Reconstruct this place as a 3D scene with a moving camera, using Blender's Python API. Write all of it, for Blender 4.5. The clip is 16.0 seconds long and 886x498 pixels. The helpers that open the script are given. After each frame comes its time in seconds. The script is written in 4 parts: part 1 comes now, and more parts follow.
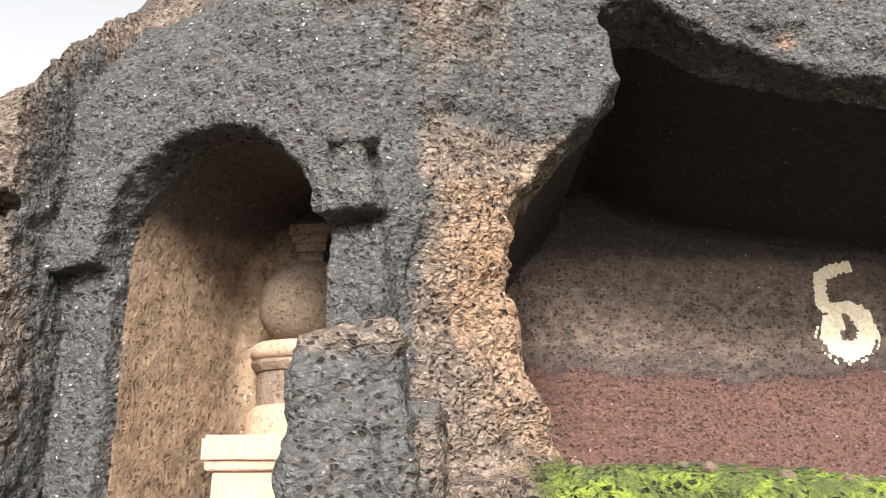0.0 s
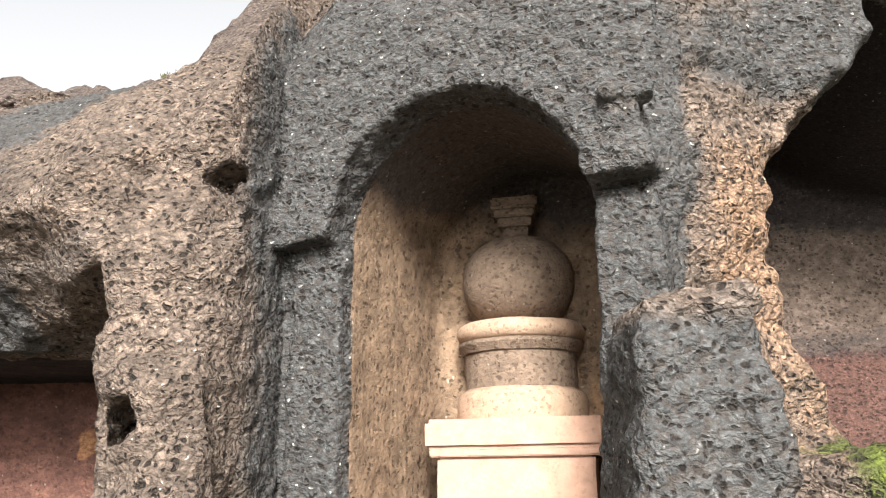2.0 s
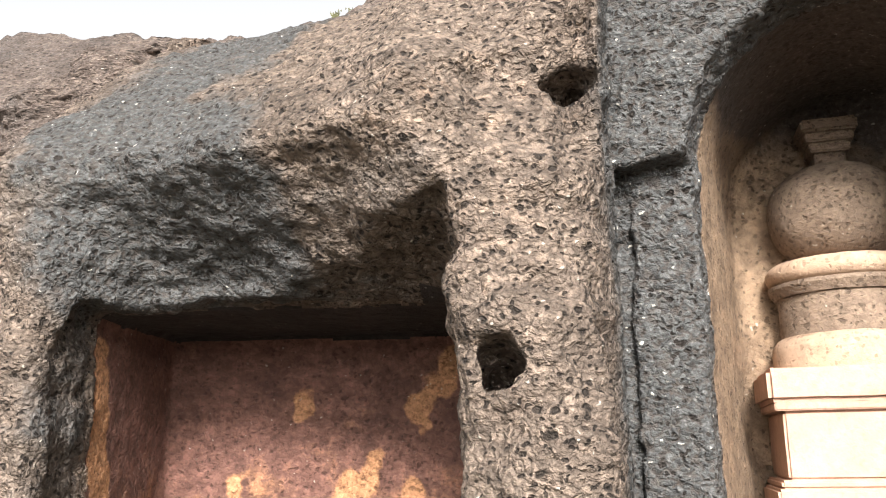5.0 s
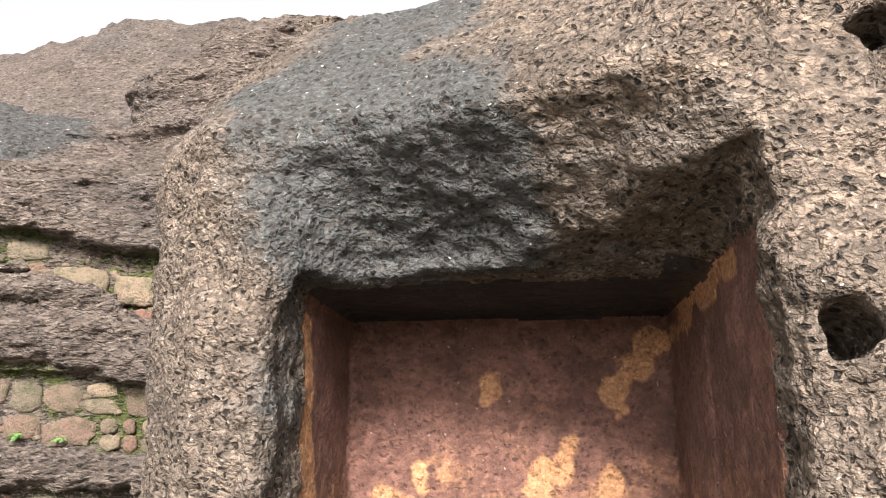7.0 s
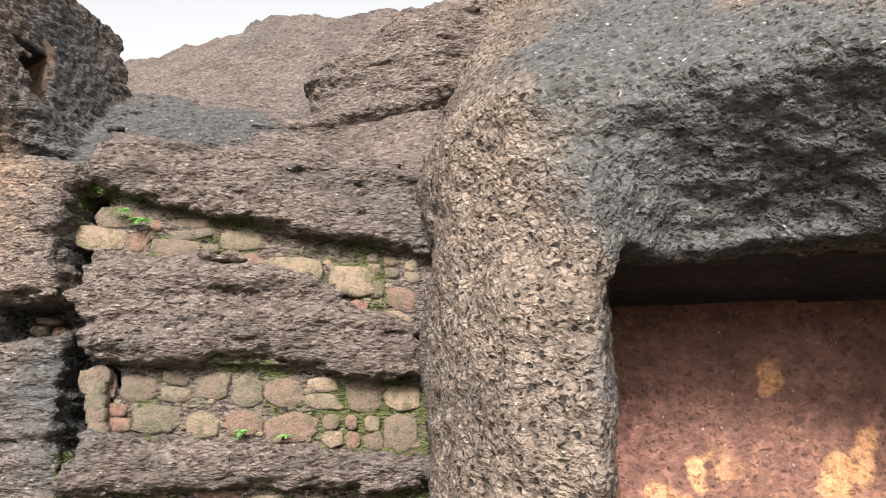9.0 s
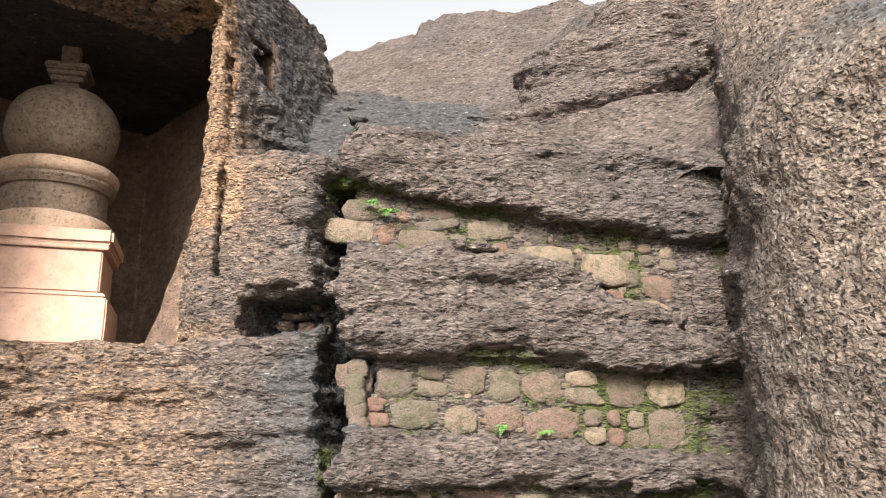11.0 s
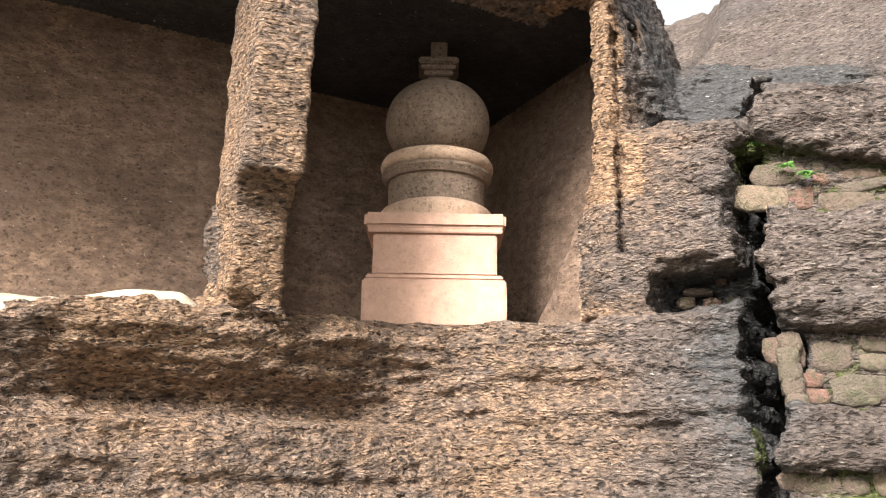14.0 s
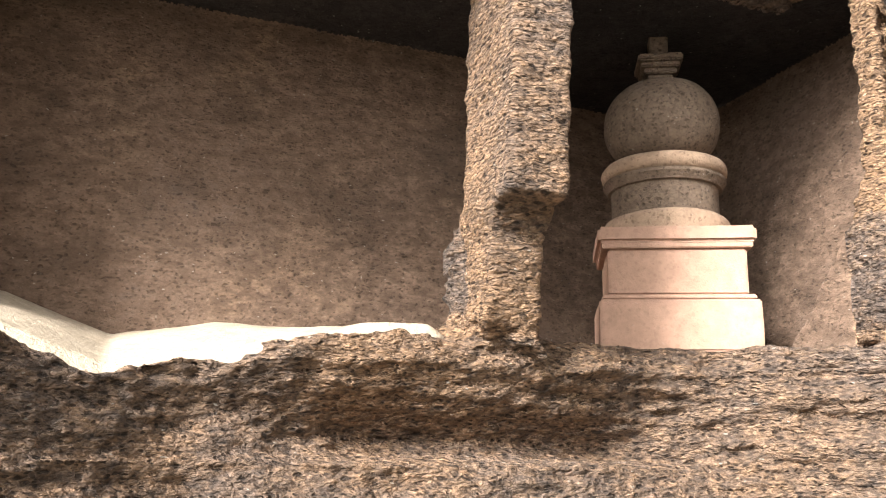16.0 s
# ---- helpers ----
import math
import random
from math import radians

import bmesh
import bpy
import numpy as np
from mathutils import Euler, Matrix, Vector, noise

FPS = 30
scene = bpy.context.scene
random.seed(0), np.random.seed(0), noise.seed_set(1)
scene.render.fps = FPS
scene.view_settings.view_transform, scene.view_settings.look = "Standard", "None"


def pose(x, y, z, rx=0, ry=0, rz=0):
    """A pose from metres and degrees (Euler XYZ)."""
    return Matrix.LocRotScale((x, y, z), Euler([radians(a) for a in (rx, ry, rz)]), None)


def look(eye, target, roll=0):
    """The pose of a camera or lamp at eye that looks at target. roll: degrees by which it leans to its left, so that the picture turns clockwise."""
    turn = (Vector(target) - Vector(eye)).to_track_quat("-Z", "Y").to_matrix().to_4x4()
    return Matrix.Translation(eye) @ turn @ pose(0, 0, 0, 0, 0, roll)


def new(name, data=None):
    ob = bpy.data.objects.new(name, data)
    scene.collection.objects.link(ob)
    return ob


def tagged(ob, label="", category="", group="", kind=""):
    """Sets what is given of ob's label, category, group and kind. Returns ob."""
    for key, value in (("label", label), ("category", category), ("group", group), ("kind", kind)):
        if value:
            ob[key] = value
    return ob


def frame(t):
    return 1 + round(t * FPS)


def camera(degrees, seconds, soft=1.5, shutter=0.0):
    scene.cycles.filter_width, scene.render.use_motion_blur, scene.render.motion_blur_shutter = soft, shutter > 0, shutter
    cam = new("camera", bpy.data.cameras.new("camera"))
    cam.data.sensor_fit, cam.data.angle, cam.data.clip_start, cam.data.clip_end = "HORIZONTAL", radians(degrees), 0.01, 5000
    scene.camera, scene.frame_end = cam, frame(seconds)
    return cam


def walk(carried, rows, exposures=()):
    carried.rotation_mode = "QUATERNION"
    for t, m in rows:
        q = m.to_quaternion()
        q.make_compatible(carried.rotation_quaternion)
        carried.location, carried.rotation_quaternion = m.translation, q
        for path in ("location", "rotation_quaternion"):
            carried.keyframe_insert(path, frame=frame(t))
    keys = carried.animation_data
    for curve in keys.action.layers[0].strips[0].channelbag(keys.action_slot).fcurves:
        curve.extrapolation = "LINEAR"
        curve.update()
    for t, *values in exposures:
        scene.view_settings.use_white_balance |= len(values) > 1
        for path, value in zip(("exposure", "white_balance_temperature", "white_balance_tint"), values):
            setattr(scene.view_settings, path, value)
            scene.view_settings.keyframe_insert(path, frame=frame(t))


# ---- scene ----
cam = camera(54.7, 16.0, soft=1.1)
METRES, EYE, TILT, LEAN, TURN = 8.0, 1.5, 15.0, 0.0, 0.0
ROWS = [
    (0.0, 0.0, 0.0, 0.0, 0.0, 0.0, -0.0),
    (0.5, -0.0346, 0.0046, -0.0018, 0.81, 0.02, 0.36),
    (1.0, -0.0671, 0.0156, -0.0074, 1.33, -0.0, 0.65),
    (1.5, -0.0949, 0.0278, -0.0117, 1.62, -0.12, 0.88),
    (2.0, -0.126, 0.0328, -0.0136, 1.91, -0.3, 1.22),
    (2.5, -0.1541, 0.0442, -0.0179, 2.14, -0.47, 1.44),
    (3.0, -0.1829, 0.0555, -0.0224, 2.34, -0.74, 1.53),
    (3.5, -0.2126, 0.0591, -0.0246, 2.74, -1.06, 1.81),
    (6.0, -0.3591, 0.1132, -0.049, 4.07, -1.64, 1.67),
    (6.5, -0.3884, 0.1155, -0.0514, 4.83, -1.6, 1.79),
    (7.0, -0.4149, 0.1169, -0.0535, 5.87, -1.61, 1.94),
    (7.5, -0.4447, 0.127, -0.0569, 6.8, -1.54, 2.17),
    (8.0, -0.4786, 0.1293, -0.06, 7.9, -1.42, 2.49),
    (8.5, -0.5138, 0.1326, -0.0621, 9.18, -1.29, 2.83),
    (9.0, -0.5534, 0.1418, -0.0662, 10.34, -1.07, 3.12),
    (11.5, -0.7063, 0.1413, -0.08, 19.15, 0.44, 4.75),
    (12.0, -0.73, 0.1381, -0.0825, 21.37, 0.88, 5.2),
    (12.5, -0.7555, 0.1374, -0.0828, 23.48, 1.35, 5.65),
    (13.0, -0.7762, 0.1249, -0.0806, 25.79, 1.48, 6.0),
    (13.5, -0.7972, 0.1085, -0.0803, 28.58, 1.68, 6.42),
    (14.0, -0.8326, 0.0967, -0.0874, 31.05, 2.01, 6.96),
    (14.5, -0.8622, 0.0891, -0.087, 32.9, 1.76, 7.01),
    (15.0, -0.8952, 0.0886, -0.0704, 34.66, 1.78, 7.32),
    (15.5, -0.9178, 0.094, -0.0548, 36.41, 2.08, 7.69),
    (16.0, -0.9443, 0.0831, -0.0475, 38.12, 2.2, 8.26),
]
walk(cam, [(t, pose(0, 0, EYE, TILT, LEAN, TURN) @ pose(METRES * x, METRES * y, METRES * z, 90 + pitch, roll, yaw)) for t, x, y, z, yaw, pitch, roll in ROWS],
     exposures=((0.0, 1.05), (7.0, 1.16), (9.0, 1.1), (12.0, 1.12), (16.0, 1.25)))

# ---- world and light ----
world = bpy.data.worlds.new("world")
scene.world = world
world.use_nodes = True
wn, wl = world.node_tree.nodes, world.node_tree.links
sky = wn.new("ShaderNodeTexSky")
sky.sky_type = "NISHITA"
sky.sun_disc = False
SUN_ELEV, SUN_AZ = 29.0, 177.0          # degrees up, and clockwise from north (+y)
sky.sun_elevation, sky.sun_rotation = radians(SUN_ELEV), radians(SUN_AZ)
sky.dust_density = 4.0
pale = wn.new("ShaderNodeHueSaturation")
pale.inputs["Saturation"].default_value = 0.07
wl.new(sky.outputs[0], pale.inputs["Color"])
wl.new(pale.outputs[0], wn["Background"].inputs[0])
wn["Background"].inputs[1].default_value = 0.15
sun_data = bpy.data.lights.new("sun", "SUN")
sun_data.energy, sun_data.angle, sun_data.color = 4.6, radians(15), (1.0, 0.965, 0.935)
sun = new("sun", sun_data)
_e, _a = radians(SUN_ELEV), radians(SUN_AZ)
sun.matrix_world = look((math.sin(_a) * math.cos(_e) * 30, math.cos(_a) * math.cos(_e) * 30, math.sin(_e) * 30), (0, 0, 0))


# ---- materials ----
def material(name):
    m = bpy.data.materials.new(name)
    m.use_nodes = True
    b = m.node_tree.nodes["Principled BSDF"]
    return m, m.node_tree.nodes, m.node_tree.links, b


def node(nodes, links, kind, inputs=None, **props):
    n = nodes.new(kind)
    for k, v in props.items():
        if k == "operation":
            n.operation = v
        elif k == "data_type":
            n.data_type = v
        elif k == "blend_type":
            n.blend_type = v
        elif k == "attribute_name":
            n.attribute_name = v
        elif k == "feature":
            n.feature = v
    for k, v in (inputs or {}).items():
        if hasattr(v, "is_output"):
            links.new(v, n.inputs[k])
        else:
            n.inputs[k].default_value = v
    return n


def mixc(nodes, links, fac, a, b, blend="MIX"):
    n = nodes.new("ShaderNodeMix")
    n.data_type, n.blend_type = "RGBA", blend
    for i, v in ((0, fac), (6, a), (7, b)):
        if hasattr(v, "is_output"):
            links.new(v, n.inputs[i])
        else:
            n.inputs[i].default_value = v if i == 0 else (*v, 1)
    return n.outputs[2]


def ramp(nodes, links, src, lo, hi):
    n = nodes.new("ShaderNodeMapRange")
    n.interpolation_type = "SMOOTHSTEP"
    links.new(src, n.inputs[0])
    n.inputs[1].default_value, n.inputs[2].default_value = lo, hi
    return n.outputs[0]


def mathn(nodes, links, op, a, b=0.0):
    n = nodes.new("ShaderNodeMath")
    n.operation = op
    for i, v in ((0, a), (1, b)):
        if hasattr(v, "is_output"):
            links.new(v, n.inputs[i])
        else:
            n.inputs[i].default_value = v
    return n.outputs[0]


def coords(nodes, links, scale=(1, 1, 1), obj=False):
    g = nodes.new("ShaderNodeTexCoord")
    mp = nodes.new("ShaderNodeMapping")
    mp.inputs["Scale"].default_value = scale
    links.new(g.outputs["Object"], mp.inputs[0])
    return mp.outputs[0]


def noise_tex(nodes, links, vec, scale, detail=4.0, rough=0.55, dist=0.0):
    return node(nodes, links, "ShaderNodeTexNoise", {"Vector": vec, "Scale": scale, "Detail": detail, "Roughness": rough, "Distortion": dist}).outputs["Fac"]


def voronoi(nodes, links, vec, scale, feature="F1"):
    return node(nodes, links, "ShaderNodeTexVoronoi", {"Vector": vec, "Scale": scale, "Randomness": 1.0}, feature=feature)


def rock_material(name, base, dark, warm, strata=1.25, pits=1.0, relief=1.0, attrs=True, lump=35.0, grainy=1.0):
    """Weathered vesicular basalt: knobbly grains, small pits, dark crust and painted shade, warm fresh scars, moss."""
    m, N, L, b = material(name)
    flat = coords(N, L, (1, 1, strata))
    warp = node(N, L, "ShaderNodeVectorMath", {0: node(N, L, "ShaderNodeTexNoise", {"Vector": flat, "Scale": 22.0, "Detail": 3.0}).outputs["Color"], 1: (0.055, 0.055, 0.055)}, operation="MULTIPLY").outputs[0]
    v = node(N, L, "ShaderNodeVectorMath", {0: flat, 1: warp}, operation="ADD").outputs[0]
    big = noise_tex(N, L, flat, 1.6, 5, 0.6)
    mid = noise_tex(N, L, flat, 9.0, 5, 0.62, 0.3)
    fine = noise_tex(N, L, flat, 46.0, 4, 0.65, 0.3)
    grit = noise_tex(N, L, coords(N, L), 190.0, 3, 0.7)
    cells, small = voronoi(N, L, v, lump), voronoi(N, L, v, lump * 2.6)
    holes_v, holes_s = voronoi(N, L, v, lump * 0.52), voronoi(N, L, v, lump * 1.05)
    tone = node(N, L, "ShaderNodeSeparateColor", {0: cells.outputs["Color"]})
    pick = node(N, L, "ShaderNodeSeparateColor", {0: holes_v.outputs["Color"]})
    pick2 = node(N, L, "ShaderNodeSeparateColor", {0: holes_s.outputs["Color"]})
    hole = mathn(N, L, "MULTIPLY", ramp(N, L, holes_v.outputs["Distance"], 0.34, 0.20), ramp(N, L, pick.outputs[0], 0.55, 0.63))
    hole2 = mathn(N, L, "MULTIPLY", ramp(N, L, holes_s.outputs["Distance"], 0.42, 0.24), ramp(N, L, pick2.outputs[1], 0.60, 0.70))
    holes = mathn(N, L, "MULTIPLY", mathn(N, L, "MAXIMUM", hole, hole2), pits)
    seam = ramp(N, L, cells.outputs["Distance"], 0.42, 0.80)
    vary = 0.30 if attrs else 0.10
    col = mixc(N, L, ramp(N, L, mid, 0.3, 0.7), [c * (1 - vary) for c in base], [min(1, c * (1 + vary)) for c in base])
    col = mixc(N, L, mathn(N, L, "MULTIPLY", ramp(N, L, big, 0.52, 0.36), 0.6 if attrs else 0.15), col, [c * 0.5 for c in base])
    if attrs:
        at = node(N, L, "ShaderNodeAttribute", attribute_name="stain")
        sep = node(N, L, "ShaderNodeSeparateColor", {0: at.outputs["Color"]})
        wob = mathn(N, L, "MULTIPLY", mathn(N, L, "SUBTRACT", mid, 0.5), 0.9)
        crust_shade = ramp(N, L, mathn(N, L, "ADD", sep.outputs[0], wob), 0.25, 0.80)
        orange = ramp(N, L, mathn(N, L, "ADD", sep.outputs[1], wob), 0.2, 0.8)
        moss = ramp(N, L, mathn(N, L, "ADD", sep.outputs[2], wob), 0.40, 0.62)
        col = mixc(N, L, orange, col, mixc(N, L, ramp(N, L, fine, 0.3, 0.7), [c * 0.75 for c in warm], [min(1, c * 1.2) for c in warm]))
        col = mixc(N, L, crust_shade, col, mixc(N, L, ramp(N, L, fine, 0.3, 0.7), [c * 0.7 for c in dark], [c * 1.35 for c in dark]))
    # every grain has its own tone; crevice shade is put into the hollows' colour
    tint = mixc(N, L, tone.outputs[0], (1 - 0.30 * grainy,) * 3, (1 + 0.30 * grainy, 1 + 0.29 * grainy, 1 + 0.27 * grainy))
    col = mixc(N, L, 1.0, col, tint, "MULTIPLY")
    col = mixc(N, L, mathn(N, L, "MULTIPLY", ramp(N, L, fine, 0.60, 0.74), 0.30 * min(1, pits)), col, (0.46, 0.42, 0.35))
    col = mixc(N, L, mathn(N, L, "MULTIPLY", mathn(N, L, "MULTIPLY", ramp(N, L, tone.outputs[1], 0.96, 0.98), ramp(N, L, cells.outputs["Distance"], 0.30, 0.18)), 0.7 * min(1, pits)), col, (0.62, 0.58, 0.50))
    col = mixc(N, L, mathn(N, L, "MULTIPLY", ramp(N, L, fine, 0.46, 0.28), 0.65 * min(1, pits + 0.2)), col, [c * 0.35 for c in base])
    col = mixc(N, L, mathn(N, L, "MULTIPLY", seam, 0.52 * min(1, pits + 0.1) * grainy), col, [c * 0.30 for c in base])
    if attrs:
        green = mixc(N, L, ramp(N, L, fine, 0.35, 0.65), (0.05, 0.052, 0.02), (0.11, 0.125, 0.035))
        green = mixc(N, L, ramp(N, L, sep.outputs[2], 0.65, 0.8), green, mixc(N, L, ramp(N, L, mid, 0.4, 0.65), (0.08, 0.10, 0.03), (0.21, 0.26, 0.035)))
        col = mixc(N, L, moss, col, green)
    # pits near black: the shade of their depth is in the colour
    col = mixc(N, L, mathn(N, L, "MULTIPLY", holes, 0.9), col, [c * 0.10 for c in base])
    L.new(col, b.inputs["Base Color"])
    b.inputs["Roughness"].default_value = 0.92
    b.inputs["Specular IOR Level"].default_value = 0.25
    h = mathn(N, L, "ADD", mathn(N, L, "MULTIPLY", mid, 0.9), mathn(N, L, "MULTIPLY", fine, 0.34))
    h = mathn(N, L, "SUBTRACT", h, mathn(N, L, "MULTIPLY", cells.outputs["Distance"], 0.62 * grainy))
    h = mathn(N, L, "SUBTRACT", h, mathn(N, L, "MULTIPLY", small.outputs["Distance"], 0.20))
    h = mathn(N, L, "ADD", h, mathn(N, L, "MULTIPLY", grit, 0.07))
    h = mathn(N, L, "SUBTRACT", h, mathn(N, L, "MULTIPLY", holes, 0.9))
    bump = node(N, L, "ShaderNodeBump", {"Height": h, "Strength": 1.0, "Distance": 0.050 * relief})
    if attrs:
        L.new(mathn(N, L, "SUBTRACT", 1.0, mathn(N, L, "MULTIPLY", crust_shade, 0.30)), bump.inputs["Strength"])
    L.new(bump.outputs[0], b.inputs["Normal"])
    return m


ROCK = rock_material("weathered_basalt", (0.195, 0.149, 0.117), (0.066, 0.067, 0.066), (0.36, 0.222, 0.138))
LAYERED = rock_material("layered_basalt", (0.182, 0.141, 0.118), (0.066, 0.065, 0.064), (0.36, 0.225, 0.135), strata=2.3, pits=0.8, relief=1.3, lump=24.0)
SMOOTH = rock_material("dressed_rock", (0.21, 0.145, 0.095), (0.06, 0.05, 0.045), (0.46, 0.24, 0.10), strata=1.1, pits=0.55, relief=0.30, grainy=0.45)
CAVE = rock_material("dim_cave_rock", (0.165, 0.110, 0.077), (0.06, 0.05, 0.045), (0.30, 0.2, 0.12), strata=1.7, pits=0.45, relief=0.28, grainy=0.35)
# cave ceilings: deep shade put into a near-black base colour
SHADED_CEILING = rock_material("shaded_ceiling_rock", (0.034, 0.029, 0.028), (0.022, 0.02, 0.02), (0.06, 0.04, 0.032), strata=1.2, pits=0.4, relief=0.4, grainy=0.5)
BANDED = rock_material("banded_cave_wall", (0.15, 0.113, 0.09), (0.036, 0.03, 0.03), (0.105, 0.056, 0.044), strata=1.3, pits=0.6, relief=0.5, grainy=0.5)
PLASTER = rock_material("stained_plaster", (0.155, 0.078, 0.06), (0.07, 0.045, 0.04), (0.40, 0.205, 0.105), strata=1.1, pits=0.4, relief=0.4, grainy=0.6)
STUPA_LIGHT = rock_material("pale_stone", (0.46, 0.285, 0.205), (0.1, 0.1, 0.1), (0.5, 0.3, 0.2), strata=1.0, pits=0.12, relief=0.10, attrs=False, grainy=0.12)
DUST = rock_material("pale_dust", (0.47, 0.39, 0.29), (0.3, 0.25, 0.2), (0.6, 0.45, 0.3), strata=1.0, pits=0.2, relief=0.25, attrs=False, grainy=0.2)
STUPA_MID = rock_material("weathered_moulding", (0.42, 0.29, 0.20), (0.1, 0.1, 0.1), (0.5, 0.3, 0.2), strata=1.0, pits=0.35, relief=0.16, attrs=False, lump=45.0, grainy=0.3)
STUPA_DARK = rock_material("carved_basalt", (0.20, 0.145, 0.105), (0.1, 0.1, 0.1), (0.5, 0.3, 0.2), strata=1.2, pits=0.5, relief=0.24, attrs=False, lump=42.0, grainy=0.5)


# ---- number fields ----
RNG = np.random.RandomState(7)
TABLE = RNG.rand(64, 64, 64).astype(np.float32)


def vnoise(x, y, z):
    """Smooth random field of three coordinates, 0 to 1."""
    xi, yi, zi = np.floor(x).astype(np.int32), np.floor(y).astype(np.int32), np.floor(z).astype(np.int32)
    fx, fy, fz = x - xi, y - yi, z - zi
    fx, fy, fz = fx * fx * (3 - 2 * fx), fy * fy * (3 - 2 * fy), fz * fz * (3 - 2 * fz)
    x0, x1, y0, y1, z0, z1 = xi & 63, (xi + 1) & 63, yi & 63, (yi + 1) & 63, zi & 63, (zi + 1) & 63
    a = TABLE[x0, y0, z0] * (1 - fx) + TABLE[x1, y0, z0] * fx
    b = TABLE[x0, y1, z0] * (1 - fx) + TABLE[x1, y1, z0] * fx
    c = TABLE[x0, y0, z1] * (1 - fx) + TABLE[x1, y0, z1] * fx
    d = TABLE[x0, y1, z1] * (1 - fx) + TABLE[x1, y1, z1] * fx
    return (a * (1 - fy) + b * fy) * (1 - fz) + (c * (1 - fy) + d * fy) * fz


def fbm(x, y, z, f, octaves=3):
    s, a, t = 0.0, 1.0, 0.0
    for k in range(octaves):
        s = s + a * (vnoise(x * f + 11.3 * k, y * f + 5.1 * k, z * f + 3.7 * k) - 0.5)
        t += a
        a, f = a * 0.5, f * 2.03
    return s / t


def smin(a, b, k):
    h = np.clip(0.5 + 0.5 * (b - a) / k, 0, 1)
    return b + (a - b) * h - k * h * (1 - h)


def smax(a, b, k):
    return -smin(-a, -b, k)


def rbox(dx, dy, dz, hx, hy, hz, r):
    """Distance to a rounded box from the offsets to its centre."""
    qx, qy, qz = np.abs(dx) - hx + r, np.abs(dy) - hy + r, np.abs(dz) - hz + r
    return np.sqrt(np.maximum(qx, 0) ** 2 + np.maximum(qy, 0) ** 2 + np.maximum(qz, 0) ** 2) + np.minimum(np.maximum(np.maximum(qx, qy), qz), 0) - r


def rect(qx, qz, r):
    """Two distances joined with a rounded convex edge."""
    qx, qz = qx + r, qz + r
    return np.sqrt(np.maximum(qx, 0) ** 2 + np.maximum(qz, 0) ** 2) + np.minimum(np.maximum(qx, qz), 0) - r


def step(x, a, b):
    t = np.clip((x - a) / (b - a), 0, 1)
    return t * t * (3 - 2 * t)


# plan frames: the niche front, the recess wall, the front of the pillared cave
NC = np.array((-1.08, 3.80))
NA = np.array((-0.93, 0.366))           # along the niche front, towards the pillared cave
NI = np.array((0.366, 0.93))            # into the rock
RC, RA, RN = np.array((-5.3, 6.84)), np.array((-0.955, -0.297)), np.array((0.297, -0.955))
JC, JU, JW = np.array((-8.55, 5.87)), np.array((-0.51, -0.86)), np.array((-0.86, 0.51))


def niche_frame(x, y):
    return (x - NC[0]) * NA[0] + (y - NC[1]) * NA[1], (x - NC[0]) * NI[0] + (y - NC[1]) * NI[1]


def recess_frame(x, y):
    return (x - RC[0]) * RA[0] + (y - RC[1]) * RA[1], (x - RC[0]) * RN[0] + (y - RC[1]) * RN[1]


def cave_frame(x, y):
    return (x - JC[0]) * JU[0] + (y - JC[1]) * JU[1], (x - JC[0]) * JW[0] + (y - JC[1]) * JW[1]


def cave_point(u, w):
    p = JC + JU * u + JW * w
    return float(p[0]), float(p[1])


def recess_point(s, e):
    p = RC + RA * s + RN * e
    return float(p[0]), float(p[1])


def slab_bands(s):
    """Bottom and top of the three rock bands of the recess wall, at s along it."""
    up = (np.interp(s, (0.3, 1.4, 2.4), (2.62, 2.80, 3.02)), np.interp(s, (0.3, 1.4, 2.4), (3.18, 3.30, 3.42)))
    mid = (np.interp(s, (0.3, 1.4, 2.4), (1.80, 1.86, 1.86)), np.interp(s, (0.3, 0.9, 1.4, 2.4), (2.05, 2.30, 2.50, 2.60)))
    low = (np.interp(s, (0.3, 1.4, 2.4), (1.14, 1.10, 1.10)), np.interp(s, (0.3, 1.4, 2.4), (1.30, 1.38, 1.46)))
    return up, mid, low


def cave_floor(u, w):
    """Height of the pillared cave's floor: level behind the pillar, a worn slope beside it."""
    return np.interp(u, (-0.5, 2.2, 2.7, 3.4, 4.0, 4.6), (2.0, 2.0, 1.93, 1.76, 1.64, 1.85)) + np.clip(w - 0.7, 0, 2) * np.interp(u, (2.2, 3.4), (0.03, 0.24))


